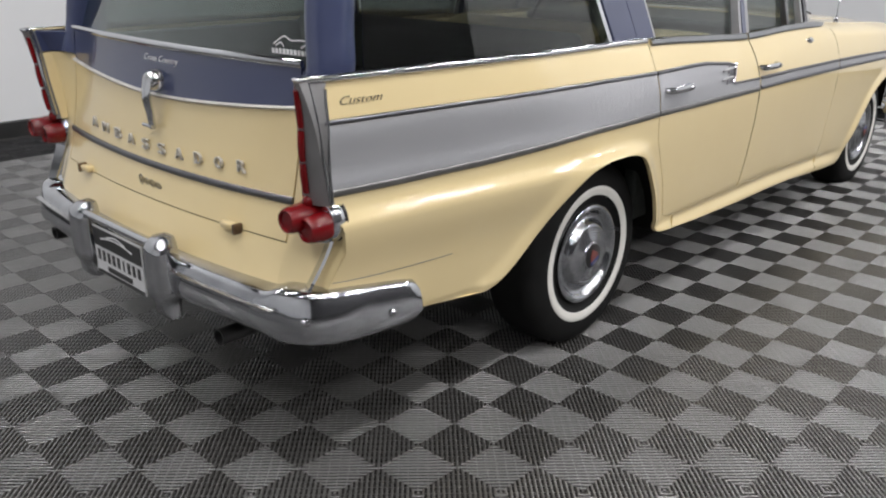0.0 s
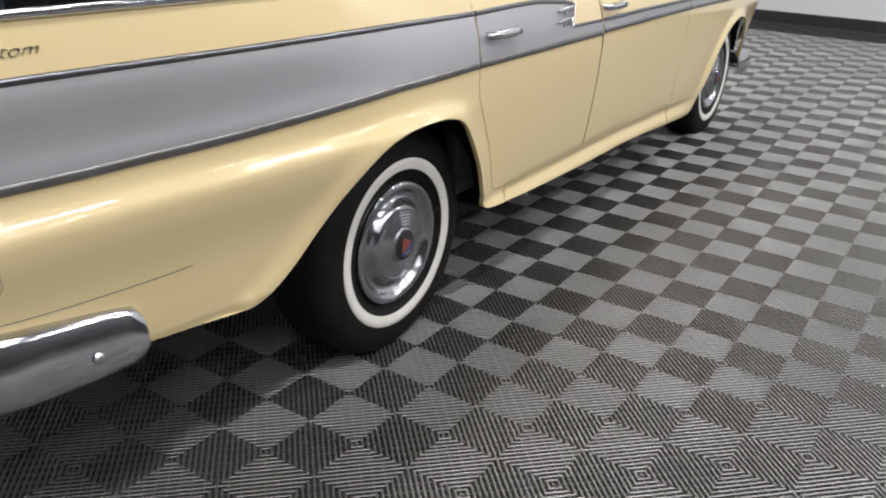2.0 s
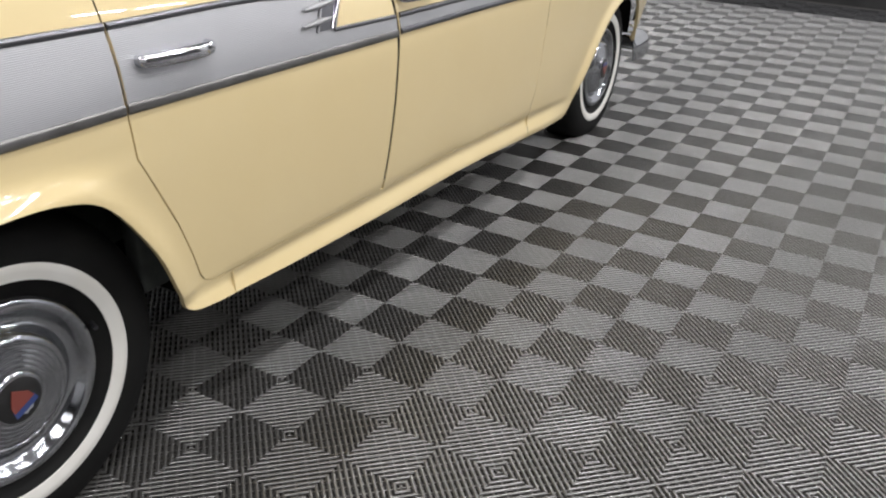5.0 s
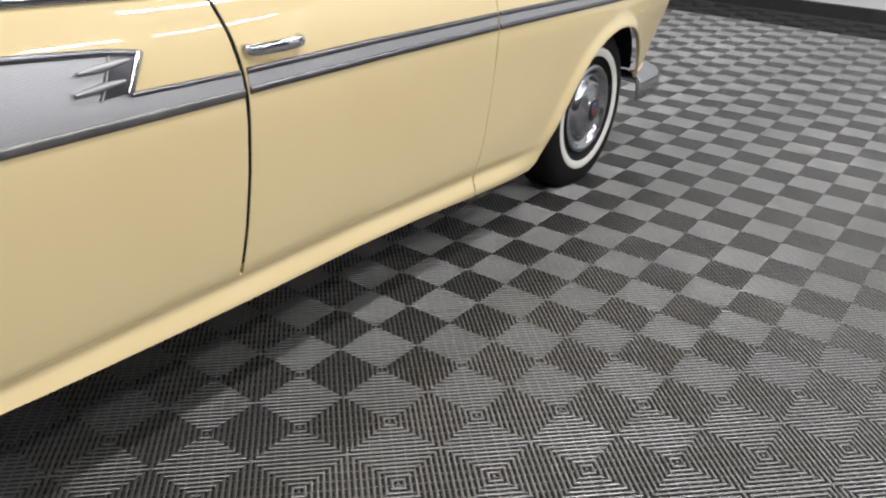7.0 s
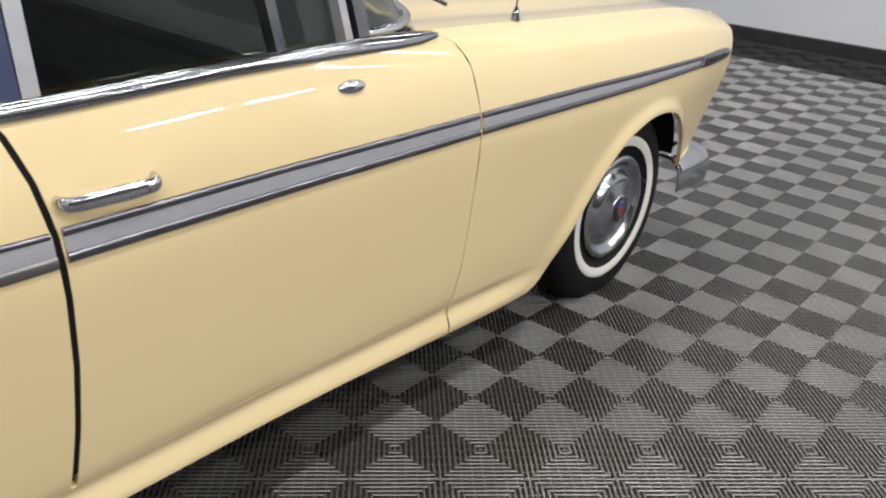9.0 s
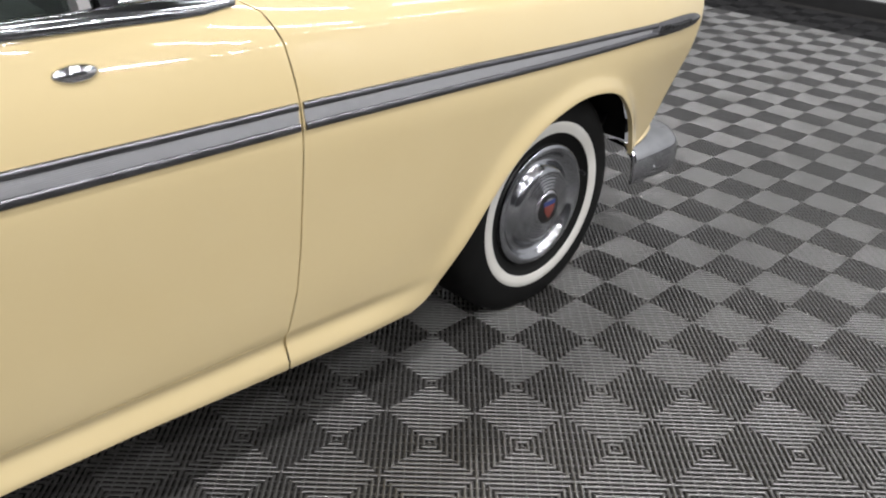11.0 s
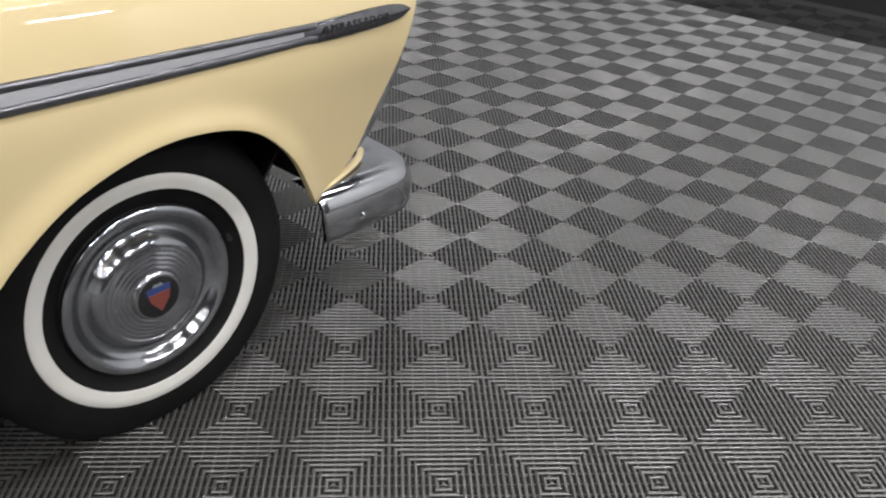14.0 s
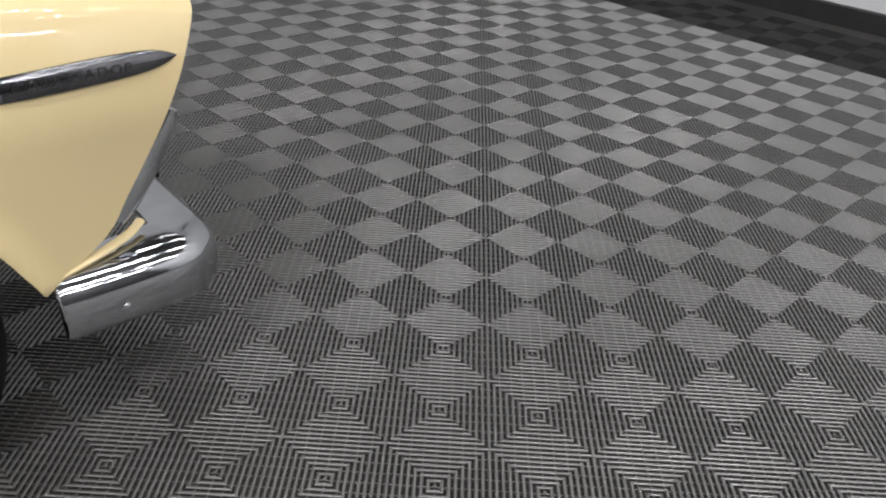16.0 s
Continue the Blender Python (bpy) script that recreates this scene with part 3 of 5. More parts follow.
def build_side(sgn):
    tops = along(ztop, -1.140, 0.262 - G_R, 14)
    quarter_line = tops + shifted(GAP_R[1:], -G_R) + [(0.455, 0.3692), (0.500, 0.3685), (0.500, 0.3130)] + ARCH_R + [(-0.68, 0.355), (-0.80, 0.364), (-0.92, 0.37), (-1.08, 0.38)] + TAIL_LOW[::-1][:-1] + FIN_REAR[::-1][:-1]
    quarter = side_panel("quarter_panel", quarter_line, M_CREAM, car, sgn, dy=0.02, dz=0.014)
    rear = shifted(GAP_R, G_R)
    front = shifted(GAP_C, -G_C)
    door_r = side_panel("rear_door", rear + along(door_low, 0.438 + G_R, 1.088 - G_C, 8)[1:-1] + front[::-1] + along(ztop, 1.075 - G_C, 0.262 + G_R, 8)[1:-1], M_CREAM, car, sgn)
    door_f = side_panel("front_door", shifted(GAP_C, G_C) + along(door_low, 1.088 + G_C, 2.058 - G_F, 9)[1:-1] + shifted(GAP_F, -G_F)[::-1] + along(ztop, 2.055 - G_F, 1.075 + G_C, 9)[1:-1], M_CREAM, car, sgn)
    fender_line = shifted(GAP_F, G_F) + [(2.062, 0.30), (2.062, 0.240)] + [(2.2, 0.230)] + ARCH_F + [(3.37, 0.368)] + \
        curve(NOSE_EDGE, 4) + along(ztop, 3.71, 2.055 + G_F, 16)
    fender = side_panel("front_fender", fender_line, M_CREAM, car, sgn, dy=0.02, dz=0.009)
    sill_line = along(sill_low, 0.5020, 2.058, 14) + along(lambda y: door_low(y) - 0.003, 2.056, 0.5020, 14)
    side_panel("sill", sill_line, M_CREAM, car, sgn, dz=0.005)

    frame_line = [(-1.142, 1.043), (-1.134, 0.955), (-1.124, 0.866), (-1.114, 0.79), (-1.108, 0.737), (-1.100, 0.742), (-1.103, 0.80), (-1.105, 0.866), (-1.103, 0.945), (-1.100, 0.99), (-1.096, 1.015), (-1.088, 1.030), (-1.078, 1.036), (-1.078, 1.043)]
    side_panel("fin_frame", frame_line, M_FRAME, quarter, sgn, 0.006, 0.007, dz=0.03, label="brushed metal frame round the fin end")
    moulding("frame_edge", [(y + 0.002, z) for y, z in frame_line[5:11]], 0.006, 0.004, M_BELT, quarter, sgn, 0.006)
    moulding("frame_edge", [(y + 0.004, z) for y, z in frame_line[:5]], 0.006, 0.004, M_BELT, quarter, sgn, 0.006)
    # welded seam low on the quarter
    moulding("panel_seam", curve([(-1.10, 0.527), (-1.04, 0.520), (-0.932, 0.513), (-0.80, 0.510), (-0.70, 0.511)], 5), 0.0022, 0.0004, M_TRIM, quarter, sgn, 0.0)
    # bright work of the quarter panel
    side_panel("side_trim_panel", along(trim_low, -1.102, 0.2585, 16) + along(trim_up, 0.2585, -1.112, 16), M_FLUTED, quarter, sgn, 0.003, 0.004, label="fluted bare aluminium trim panel")
    moulding("upper_moulding", along(trim_up, -1.11, 0.2595, 20), 0.014, 0.006, M_TRIM, quarter, sgn, 0.001)
    moulding("lower_moulding", along(trim_low, -1.098, 0.2595, 20), 0.020, 0.005, M_EDGE, quarter, sgn, 0.001)
    # rear door: the wide panel ends in a spear, a narrow band goes on
    spear = along(trim_low, 0.2655, 1.116, 10) + [(1.116, narrow_up(1.116))] + along(narrow_up, 1.05, 0.862, 3) + [(0.845, 0.838), (0.862, 0.862), (0.885, 0.900)] + along(trim_up, 0.87, 0.2655, 8)
    side_panel("side_trim_panel", spear, M_FLUTED, door_r, sgn, 0.003, 0.004, label="fluted bare aluminium trim panel")
    moulding("upper_moulding", along(trim_up, 0.2645, 0.893, 10), 0.014, 0.007, M_TRIM, door_r, sgn, 0.001)
    moulding("spear_edge", curve([(0.895, 0.902), (0.872, 0.868), (0.852, 0.835)], 4), 0.016, 0.009, M_CHROME, door_r, sgn, 0.002)
    moulding("lower_moulding", along(trim_low, 0.2645, 1.1165, 12), 0.020, 0.005, M_EDGE, door_r, sgn, 0.001)
    moulding("narrow_moulding", along(narrow_up, 0.858, 1.112, 5), 0.010, 0.006, M_TRIM, door_r, sgn, 0.001)
    block_line = [(0.792, 0.836), (0.850, 0.838), (0.872, 0.868), (0.888, 0.900), (0.83, 0.905)]
    side_panel("spear_block", block_line, M_TRIM, door_r, sgn, 0.005, 0.004, dz=0.02, label="dark polished end of the trim spear")
    moulding("panel_edge", curve([(0.832, 0.905), (0.815, 0.87), (0.795, 0.834)], 4), 0.004, 0.004, M_CHANNEL, door_r, sgn, 0.004)
    for y1, z1, size in ((0.866, 0.892, 0.105), (0.846, 0.860, 0.10)):
        moulding("speed_fin", [(lerp(y1, y1 - size, i / 8), z1 - 0.006 * i / 8) for i in range(9)], 0.013, 0.009, M_CHANNEL, door_r, sgn, 0.006, taper=lambda t: 0.25 + 0.75 * math.sin(math.pi * clamp(0.1 + 0.85 * t)))
    # front door and fender band
    for owner, a, b in ((door_f, 1.132, 2.102), (fender, 2.115, 3.37)):
        side_panel("side_trim_panel", along(lambda y: trim_low(y) + 0.004, a, b, 12) + along(narrow_up, b, a, 12), M_FLUTED, owner, sgn, 0.003, 0.004, label="narrow fluted aluminium trim band")
        moulding("narrow_moulding", along(lambda y: narrow_up(y) + 0.001, a, b, 14), 0.014, 0.006, M_TRIM, owner, sgn, 0.001)
        moulding("lower_moulding", along(lambda y: trim_low(y) + 0.003, a, b, 14), 0.016, 0.006, M_TRIM, owner, sgn, 0.001)
    tip = name_spear(fender, sgn)
    if sgn > 0:
        c = Vector((half_width(3.49, 0.753) + 0.0102, 3.485, 0.754))
        n = side_normal(3.49, 0.753)
        t = Vector((0, 1, 0)) - n * n.y
        t = (t + Vector((0, 0, -0.04))).normalized()
        u = n.cross(t)
        m = Matrix((t, u, n)).transposed().to_4x4()
        m.translation = c
        text_mesh("lettering", "AMBASSADOR", 0.023, 0.0012, M_BLACK, tip, m, 1.25, width=0.205)
    # black rubber in the gap between the doors
    side_panel("door_seal", [(y - 0.012, z) for y, z in GAP_C[:-1]] + [(y + 0.012, z) for y, z in GAP_C[:-1]][::-1], M_UNDER, door_f, sgn, -0.0025, 0.004)
    # polished strip along the fender's raked front edge
    strip = [p for p in curve(NOSE_EDGE, 4) if 0.44 < p[1] < 0.66]
    bm = sweep([((half_width(y, z) - 0.034) * sgn, y + 0.022, z - 0.008) for y, z in strip], lambda k: ellipse(0.010 + 0.020 * math.sin(math.pi * clamp(0.1 + k * 0.82)), 0.008 + 0.012 * math.sin(math.pi * clamp(0.1 + k * 0.8)), 14), up=(1, 0, 0))
    part("nose_moulding", bm, M_CHROME, fender)
    # belt mouldings and fin cap
    moulding("belt_moulding", [(y, z - 0.012) for y, z in along(ztop, 0.275, 1.068, 12)], 0.026, 0.010, M_BELT, door_r, sgn, 0.002)
    moulding("belt_moulding", [(y, z - 0.012) for y, z in along(ztop, 1.085, 2.045, 14)], 0.026, 0.010, M_BELT, door_f, sgn, 0.002, taper=lambda k: clamp((1.03 - k) * 8))
    moulding("fin_moulding", [(y, z - 0.006) for y, z in along(ztop, -1.142, 0.254, 18)], 0.018, 0.010, M_CHROME, quarter, sgn, 0.002)

    def handle(owner, y, z, length=0.16):
        x = half_width(y + length / 2, z)
        path = curve([(x - 0.004, y, z), (x + 0.020, y + 0.010, z), (x + 0.027, y + length * 0.4, z), (x + 0.028, y + length * 0.75, z), (x + 0.022, y + length - 0.008, z), (x - 0.004, y + length, z)], 5)
        bm = sweep([(p[0] * sgn, p[1], p[2]) for p in path], lambda t: ellipse(0.008, 0.0105 + 0.003 * math.sin(math.pi * t), 14))
        h = part("door_handle", bm, M_CHROME, owner, "chrome pull handle")
        part("push_button", lathe([(0.0, 0.006), (0.007, 0.005), (0.009, 0.0)], 16, "x", ((x + 0.033) * sgn, y + length * 0.86, z), sgn), M_CHROME, h)
    handle(door_r, 0.262 + 0.042, 0.868, 0.165)
    handle(door_f, 1.137, 0.868, 0.155)
    bm = lathe([(0.0, 0.012), (0.012, 0.010), (0.018, 0.004), (0.019, -0.003)], 24, "x", (0, 0, 0), 1)
    bmesh.ops.transform(bm, matrix=Matrix.Translation((half_width(1.738, 0.934) * sgn, 1.738, 0.934)) @ Matrix.Diagonal((sgn, 1.9, 0.75, 1)), verts=bm.verts)
    part("key_lock", bm, M_CHROME, door_f, "small oval chrome lock cover")
    return quarter, door_r, door_f, fender


quarter_r, door_rr, door_fr, fender_r = build_side(1)
quarter_l, door_rl, door_fl, fender_l = build_side(-1)

# fender tops and hood: one sheet over the nose, highest along the middle
rows = []
for i in range(33):
    row = []
    for k in range(-16, 17):
        s = k / 16
        y = lerp(2.0 + 0.19 * (1 - s * s), 3.70, i / 32)
        zt = ztop(y)
        x = s * half_width(y, zt, False)
        crown = 0.028 * (1 - abs(s) ** 2.2) * (1 - 0.35 * step((y - 3.2) / 0.5))
        row.append((x, y, zt + crown - 0.012 * math.exp(-((abs(s) - 0.83) / 0.07) ** 2)))
    rows.append(row)
part("hood", thicken(grid_sheet(rows), 0.008), M_CREAM, car)
# dark shelf under the windscreen
rows = [[(lerp(-0.78, 0.78, k / 12), lerp(1.72, 2.02 + 0.17 * (1 - lerp(-1, 1, k / 12) ** 2), j / 3), lerp(0.975, 1.0, j / 3)) for k in range(13)] for j in range(4)]
part("dashboard_top", thicken(grid_sheet(rows), 0.006), M_BLACK, car)
# nose: panel, grille bars, lamp rims
rows = [[(lerp(-0.78, 0.78, k / 20), 3.66 - 0.75 * max(0, 0.86 - z) ** 1.2 - 0.08 * abs(lerp(-1, 1, k / 20)) ** 3, z) for k in range(21)] for z in [lerp(0.36, 0.83, j / 12) for j in range(13)]]
nose = part("nose_panel", thicken(grid_sheet(rows), 0.006), M_BLACK, car)
for j in range(7):
    z = 0.47 + 0.045 * j
    y = 3.672 - 0.75 * (0.86 - z) ** 1.2
    part("grille_bar", sweep([(lerp(-0.55, 0.55, k / 8), y - 0.01 * abs(lerp(-1, 1, k / 8)) ** 2, z) for k in range(9)], ellipse(0.006, 0.012, 8)), M_CHROME, nose)
for s in (-1, 1):
    bm = lathe([(0.118, -0.05), (0.128, 0.0), (0.118, 0.022), (0.098, 0.012), (0.094, 0.0)], 32, "y", (0, 0, 0), 1, False)
    bmesh.ops.transform(bm, matrix=Matrix.Translation((0.62 * s, 3.60, 0.72)), verts=bm.verts)
    rim = part("headlight_rim", bm, M_CHROME, car)
    bm = lathe([(0.0, 0.03), (0.05, 0.024), (0.094, 0.002)], 32, "y", (0.62 * s, 3.603, 0.72), 1, False)
    part("headlight_lens", bm, mat("lamp_lens", (0.7, 0.72, 0.72), 0.1), rim)

# inner floor, firewall and inner side walls close the shell
part("floor_pan", block((1.40, 3.55, 0.05), (0, 1.35, 0.32)), M_UNDER, car, smooth=False)
part("tail_pan", block((1.30, 0.58, 0.04), (0, -0.74, 0.45)), M_UNDER, car, smooth=False)
part("firewall", block((1.40, 0.05, 0.58), (0, 2.05, 0.62)), M_UNDER, car, smooth=False)
part("rear_bulkhead", block((1.40, 0.04, 0.34), (0, -0.92, 0.50)), M_UNDER, car, smooth=False)
part("radiator_wall", block((1.30, 0.04, 0.40), (0, 3.30, 0.55)), M_UNDER, car, smooth=False)
for s in (-1, 1):
    for yc, r in ((0.0, 0.40), (WB, 0.39)):
        # wheel house: a half drum over each wheel
        bm = bmesh.new()
        prev = None
        for i in range(13):
            a = lerp(0.0 if yc < 1 else 0.27, math.pi - (0.55 if yc < 1 else 0.25), i / 12)
            wy, wz = yc + math.cos(a) * r * 1.12, 0.30 + math.sin(a) * r * 0.98
            q = [bm.verts.new((x * s, wy, wz)) for x in (0.50, 0.862 if yc < 1 else half_width(wy, wz, False) - 0.03)]
            if prev:
                bm.faces.new((prev[0], prev[1], q[1], q[0]))
            prev = q
        part("wheel_house", thicken(bm, 0.004), M_UNDER, car)
        part("wheel_house_wall", block((0.01, 0.90, 0.44), (0.50 * s, yc, 0.50)), M_UNDER, car, smooth=False)
    # door inner skins, seen through the windows
    card = part("door_card", block((0.05, 1.62, 0.50), (0.79 * s, 1.14, 0.61), 0.01), M_CLOTH, car)
    part("door_cap", block((0.055, 1.60, 0.10), (0.79 * s, 1.14, 0.915), 0.015, 3), M_SEAT, card, "cream padded door top")
    for cy in (0.62, 1.72):
        crank = part("window_crank", lathe([(0.0, 0.022), (0.016, 0.020), (0.02, 0.0)], 16, "x", (0.765 * s, cy, 0.80), -s), M_CHROME, card)
        part("crank_arm", sweep([((0.740) * s, cy, 0.80), ((0.735) * s, cy + 0.10, 0.785)], ellipse(0.006, 0.008, 8)), M_CHROME, crank)
    part("side_lining", block((0.04, 1.22, 0.40), (0.70 * s, -0.38, 0.82), 0.01), M_CARGO, car)


# ---- wheels ----
def wheel(x, y, sgn, ZC=0.322, rolled=0.0):
    tyre_prof = [(0.170, -0.085), (0.20, -0.098), (0.26, -0.106), (0.305, -0.098), (0.328, -0.082), (0.337, -0.055), (0.338, 0.0), (0.337, 0.055), (0.328, 0.082), (0.310, 0.096), (0.285, 0.1045), (0.260, 0.107), (0.250, 0.107), (0.245, 0.1065), (0.213, 0.1025), (0.209, 0.0985), (0.192, 0.092), (0.176, 0.085), (0.170, 0.078)]
    body = lathe([(0.05, -0.06), (0.155, -0.05), (0.17, -0.08), (0.176, -0.08), (0.165, -0.02), (0.163, 0.05), (0.180, 0.086), (0.177, 0.090), (0.166, 0.078), (0.155, 0.066), (0.04, 0.06)], 40, "x", (0, 0, 0), sgn, False)
    w = part("wheel", body, M_BLACK, car, "black steel wheel with chrome hubcap")
    w.location = (x, y, ZC)
    bm = lathe(tyre_prof, 64, "x", (0, 0, 0), sgn, False)
    for v in bm.verts:
        if v.co.z < -ZC + 0.001:
            v.co.x += 0.010 * (1 if v.co.x > 0 else -1) * clamp((-ZC - v.co.z) / 0.016)
            v.co.z = -ZC + 0.001
    part("tyre", bm, M_RUBBER, w)
    ww = lathe([(0.213, 0.0995), (0.215, 0.1045), (0.230, 0.1070), (0.244, 0.1085), (0.248, 0.1055)], 64, "x", (0, 0, 0), sgn, False)
    part("whitewall", ww, M_WHITEWALL, w, "white band of the tyre")
    cap = [(0.172, 0.086), (0.178, 0.092), (0.178, 0.099), (0.172, 0.104), (0.164, 0.104), (0.157, 0.099), (0.150, 0.089), (0.142, 0.081), (0.134, 0.079), (0.127, 0.083), (0.120, 0.092), (0.113, 0.101), (0.106, 0.107), (0.101, 0.108), (0.099, 0.106)]
    r = 0.097
    for i in range(5):
        cap += [(r, 0.1060 + 0.0022 * i), (r - 0.0045, 0.1086 + 0.0022 * i), (r - 0.0075, 0.1088 + 0.0022 * i)]
        r -= 0.0088
    cap += [(0.052, 0.1165), (0.049, 0.121), (0.046, 0.1225)]
    hub = part("hubcap", lathe(cap + [(0.0, 0.121)], 64, "x", (0, 0, 0), sgn, False), M_HUB, w, "polished chrome hubcap with ringed dish")
    part("hub_disc", lathe([(0.044, 0.1225), (0.040, 0.1245), (0.0, 0.1255)], 32, "x", (0, 0, 0), sgn), M_BLACK, hub, "black centre disc")
    shield_r = [(-0.024, 0.012), (0.024, 0.012), (0.021, -0.004), (0.0, -0.031), (-0.021, -0.004)]
    for nm, pts, col in (("red_shield", shield_r, (0.20, 0.050, 0.038)), ("blue_bar", [(-0.026, 0.026), (0.026, 0.026), (0.025, 0.010), (-0.025, 0.010)], (0.035, 0.06, 0.19)), ("crest", [(-0.012, 0.027), (0.012, 0.027), (0.007, 0.034), (0.0, 0.030), (-0.007, 0.034)], (0.25, 0.26, 0.28))):
        bm = bmesh.new()
        lay = 0.1262 if nm == "red_shield" else 0.1268
        bm.faces.new([bm.verts.new((lay * sgn, a * 0.96, b * 0.96)) for a, b in pts])
        thicken(bm, 0.002)
        bmesh.ops.rotate(bm, verts=bm.verts, cent=(0, 0, 0), matrix=Matrix.Rotation(rolled, 3, "X"))
        part(nm, bm, mat(nm + "_enamel", col, 0.3), hub, smooth=False)
    part("valve", sweep([(0.088 * sgn, 0.187, 0.052), (0.112 * sgn, 0.179, 0.050)], ellipse(0.005, 0.005, 8)), M_STEEL, w)
    return w


for s in (-1, 1):
    wheel(0.738 * s, 0.0, s, rolled=radians(-155))
    wheel(0.740 * s, WB, s, 0.312)

# ---- tail: gate, lamps, bumper ----
TAIL = ((0.36, -1.10), (0.44, -1.165), (0.50, -1.158), (0.56, -1.138), (0.61, -1.120), (0.70, -1.094), (0.82, -1.068), (0.95, -1.052), (1.06, -1.04))


def tail_y(x, z):
    """The rear face: bowed across, leaning out towards the bumper."""
    return bend(TAIL, z) - 0.055 * (1 - (x / 0.68) ** 2)


def tail_panel(name, x0, x1, z0, z1, material, parent, off=0.0, lip=0.012, nx=20, nz=8, label=""):
    rows = []
    for j in range(nz + 1):
        row = []
        for i in range(nx + 1):
            x = lerp(x0, x1, i / nx)
            z = lerp(z0(x) if callable(z0) else z0, z1(x) if callable(z1) else z1, j / nz)
            row.append((x, tail_y(x, z) - off, z))
        rows.append(row)
    return part(name, thicken(grid_sheet(rows), lip), material, parent, label)


def blue_low(x):
    return 0.912 + 0.047 * (abs(x) / 0.72) ** 1.6


tailgate = tail_panel("tailgate", -0.626, 0.626, 0.609, lambda x: blue_low(x) - 0.004, M_CREAM, car)
tail_panel("tailgate_band", -0.626, 0.626, lambda x: blue_low(x), 1.05, M_BLUE, tailgate, label="dark blue upper band of the tailgate")
tail_panel("lower_tail_panel", -0.632, 0.632, 0.485, 0.606, M_CREAM, car)


def tail_strip(name, z, width, material, parent, x0=-0.63, x1=0.63, lift=0.008, label=""):
    path = [(x, tail_y(x, z(x)) - 0.001, z(x)) for x in [lerp(x0, x1, i / 24) for i in range(25)]]
    return part(name, sweep(path, ellipse(lift, width / 2, 8), up=(0, 0, 1)), material, parent, label)


tail_strip("band_moulding", lambda x: blue_low(x) - 0.002, 0.011, M_PALE, tailgate)
tail_strip("stripe_moulding", lambda x: 0.706 + 0.008 * (x / 0.7) ** 2, 0.022, M_TRIM, tailgate, label="dark chrome moulding across the tailgate")
tail_strip("glass_sill", lambda x: 1.055, 0.022, M_CHROME, tailgate)
for i, ch in enumerate("AMBASSADOR"):
    x = lerp(-0.41, 0.43, i / 9)
    z = 0.768 - 0.010 * (1 - (x / 0.4) ** 2)
    m = Matrix(((1, 0, 0), (0, 0, -1), (0, 1, 0))).to_4x4()
    m.translation = (x, tail_y(x, z) - 0.006, z)
    text_mesh("letter", ch, 0.047, 0.004, M_PALE, tailgate, m, width=0.036)
m = Matrix(((1, 0, 0), (0, 0, -1), (0, 1, 0))).to_4x4()
m.translation = (0.04, tail_y(0.02, 1.0) - 0.005, 1.016)
text_mesh("script", "Cross Country", 0.027, 0.0015, M_WHITE, tailgate, m, shear=0.4, width=0.185, label="thin bright script", thin=0.0007)
# small maker's script, kept as a plain flourish
for x0, x1, h in ((-0.055, -0.03, 0.016), (-0.028, 0.005, 0.009), (0.007, 0.04, 0.011), (0.042, 0.075, 0.008)):
    loop = [(lerp(x0, x1, i / 10) + 0.005 * math.sin(i * 1.9), tail_y(0.0, 0.652) - 0.003, 0.652 + h * math.sin(i * 1.25)) for i in range(11)]
    part("flourish", sweep(loop, ellipse(0.0016, 0.0016, 6)), M_TRIM, tailgate)
m = Matrix(((0, 0, 1), (1, 0, 0), (0, 1, 0))).to_4x4()
n = side_normal(-1.0, 0.985)
u = (Vector((0, 0, 1)) - n * n.z).normalized()
t = u.cross(n)
m = Matrix((t, u, n)).transposed().to_4x4()
m.translation = Vector((half_width(-1.0, 0.984) + 0.002, -1.0, 0.984))
text_mesh("script", "Custom", 0.030, 0.0012, M_LETTER, quarter_r, m, shear=0.45, width=0.125, thin=0.0007)

# tailgate latch with its hanging grip
latch = part("latch", lathe([(0.0, 0.045), (0.018, 0.042), (0.027, 0.03), (0.031, 0.012), (0.033, 0.0)], 28, "y", (0.02, tail_y(0, 0.955), 0.955), -1), M_CHROME, tailgate, "chrome latch with a hanging grip")
part("grip", sweep(curve([(0.02, tail_y(0, 0.955) - 0.035, 0.965), (0.02, tail_y(0, 0.91) - 0.04, 0.91), (0.02, tail_y(0, 0.86) - 0.028, 0.86), (0.02, tail_y(0, 0.81) - 0.016, 0.815)], 5), lambda k: ellipse(0.024 - 0.014 * k, 0.010, 10), up=(0, -1, 0)), M_CHROME, latch)
part("grip_tip", sweep([(-0.025, tail_y(0, 0.815) - 0.022, 0.822), (0.03, tail_y(0, 0.815) - 0.022, 0.822)], ellipse(0.006, 0.006, 8)), M_CHROME, latch)
for s in (-1, 1):
    part("tailgate_hinge", block((0.052, 0.026, 0.020), (0.42 * s, tail_y(0.42, 0.608) - 0.008, 0.615), 0.005), M_CREAM, tailgate)
    part("hinge_pin", block((0.012, 0.030, 0.030), (0.459 * s, tail_y(0.459, 0.605) - 0.011, 0.612), 0.004), M_RUST, tailgate)


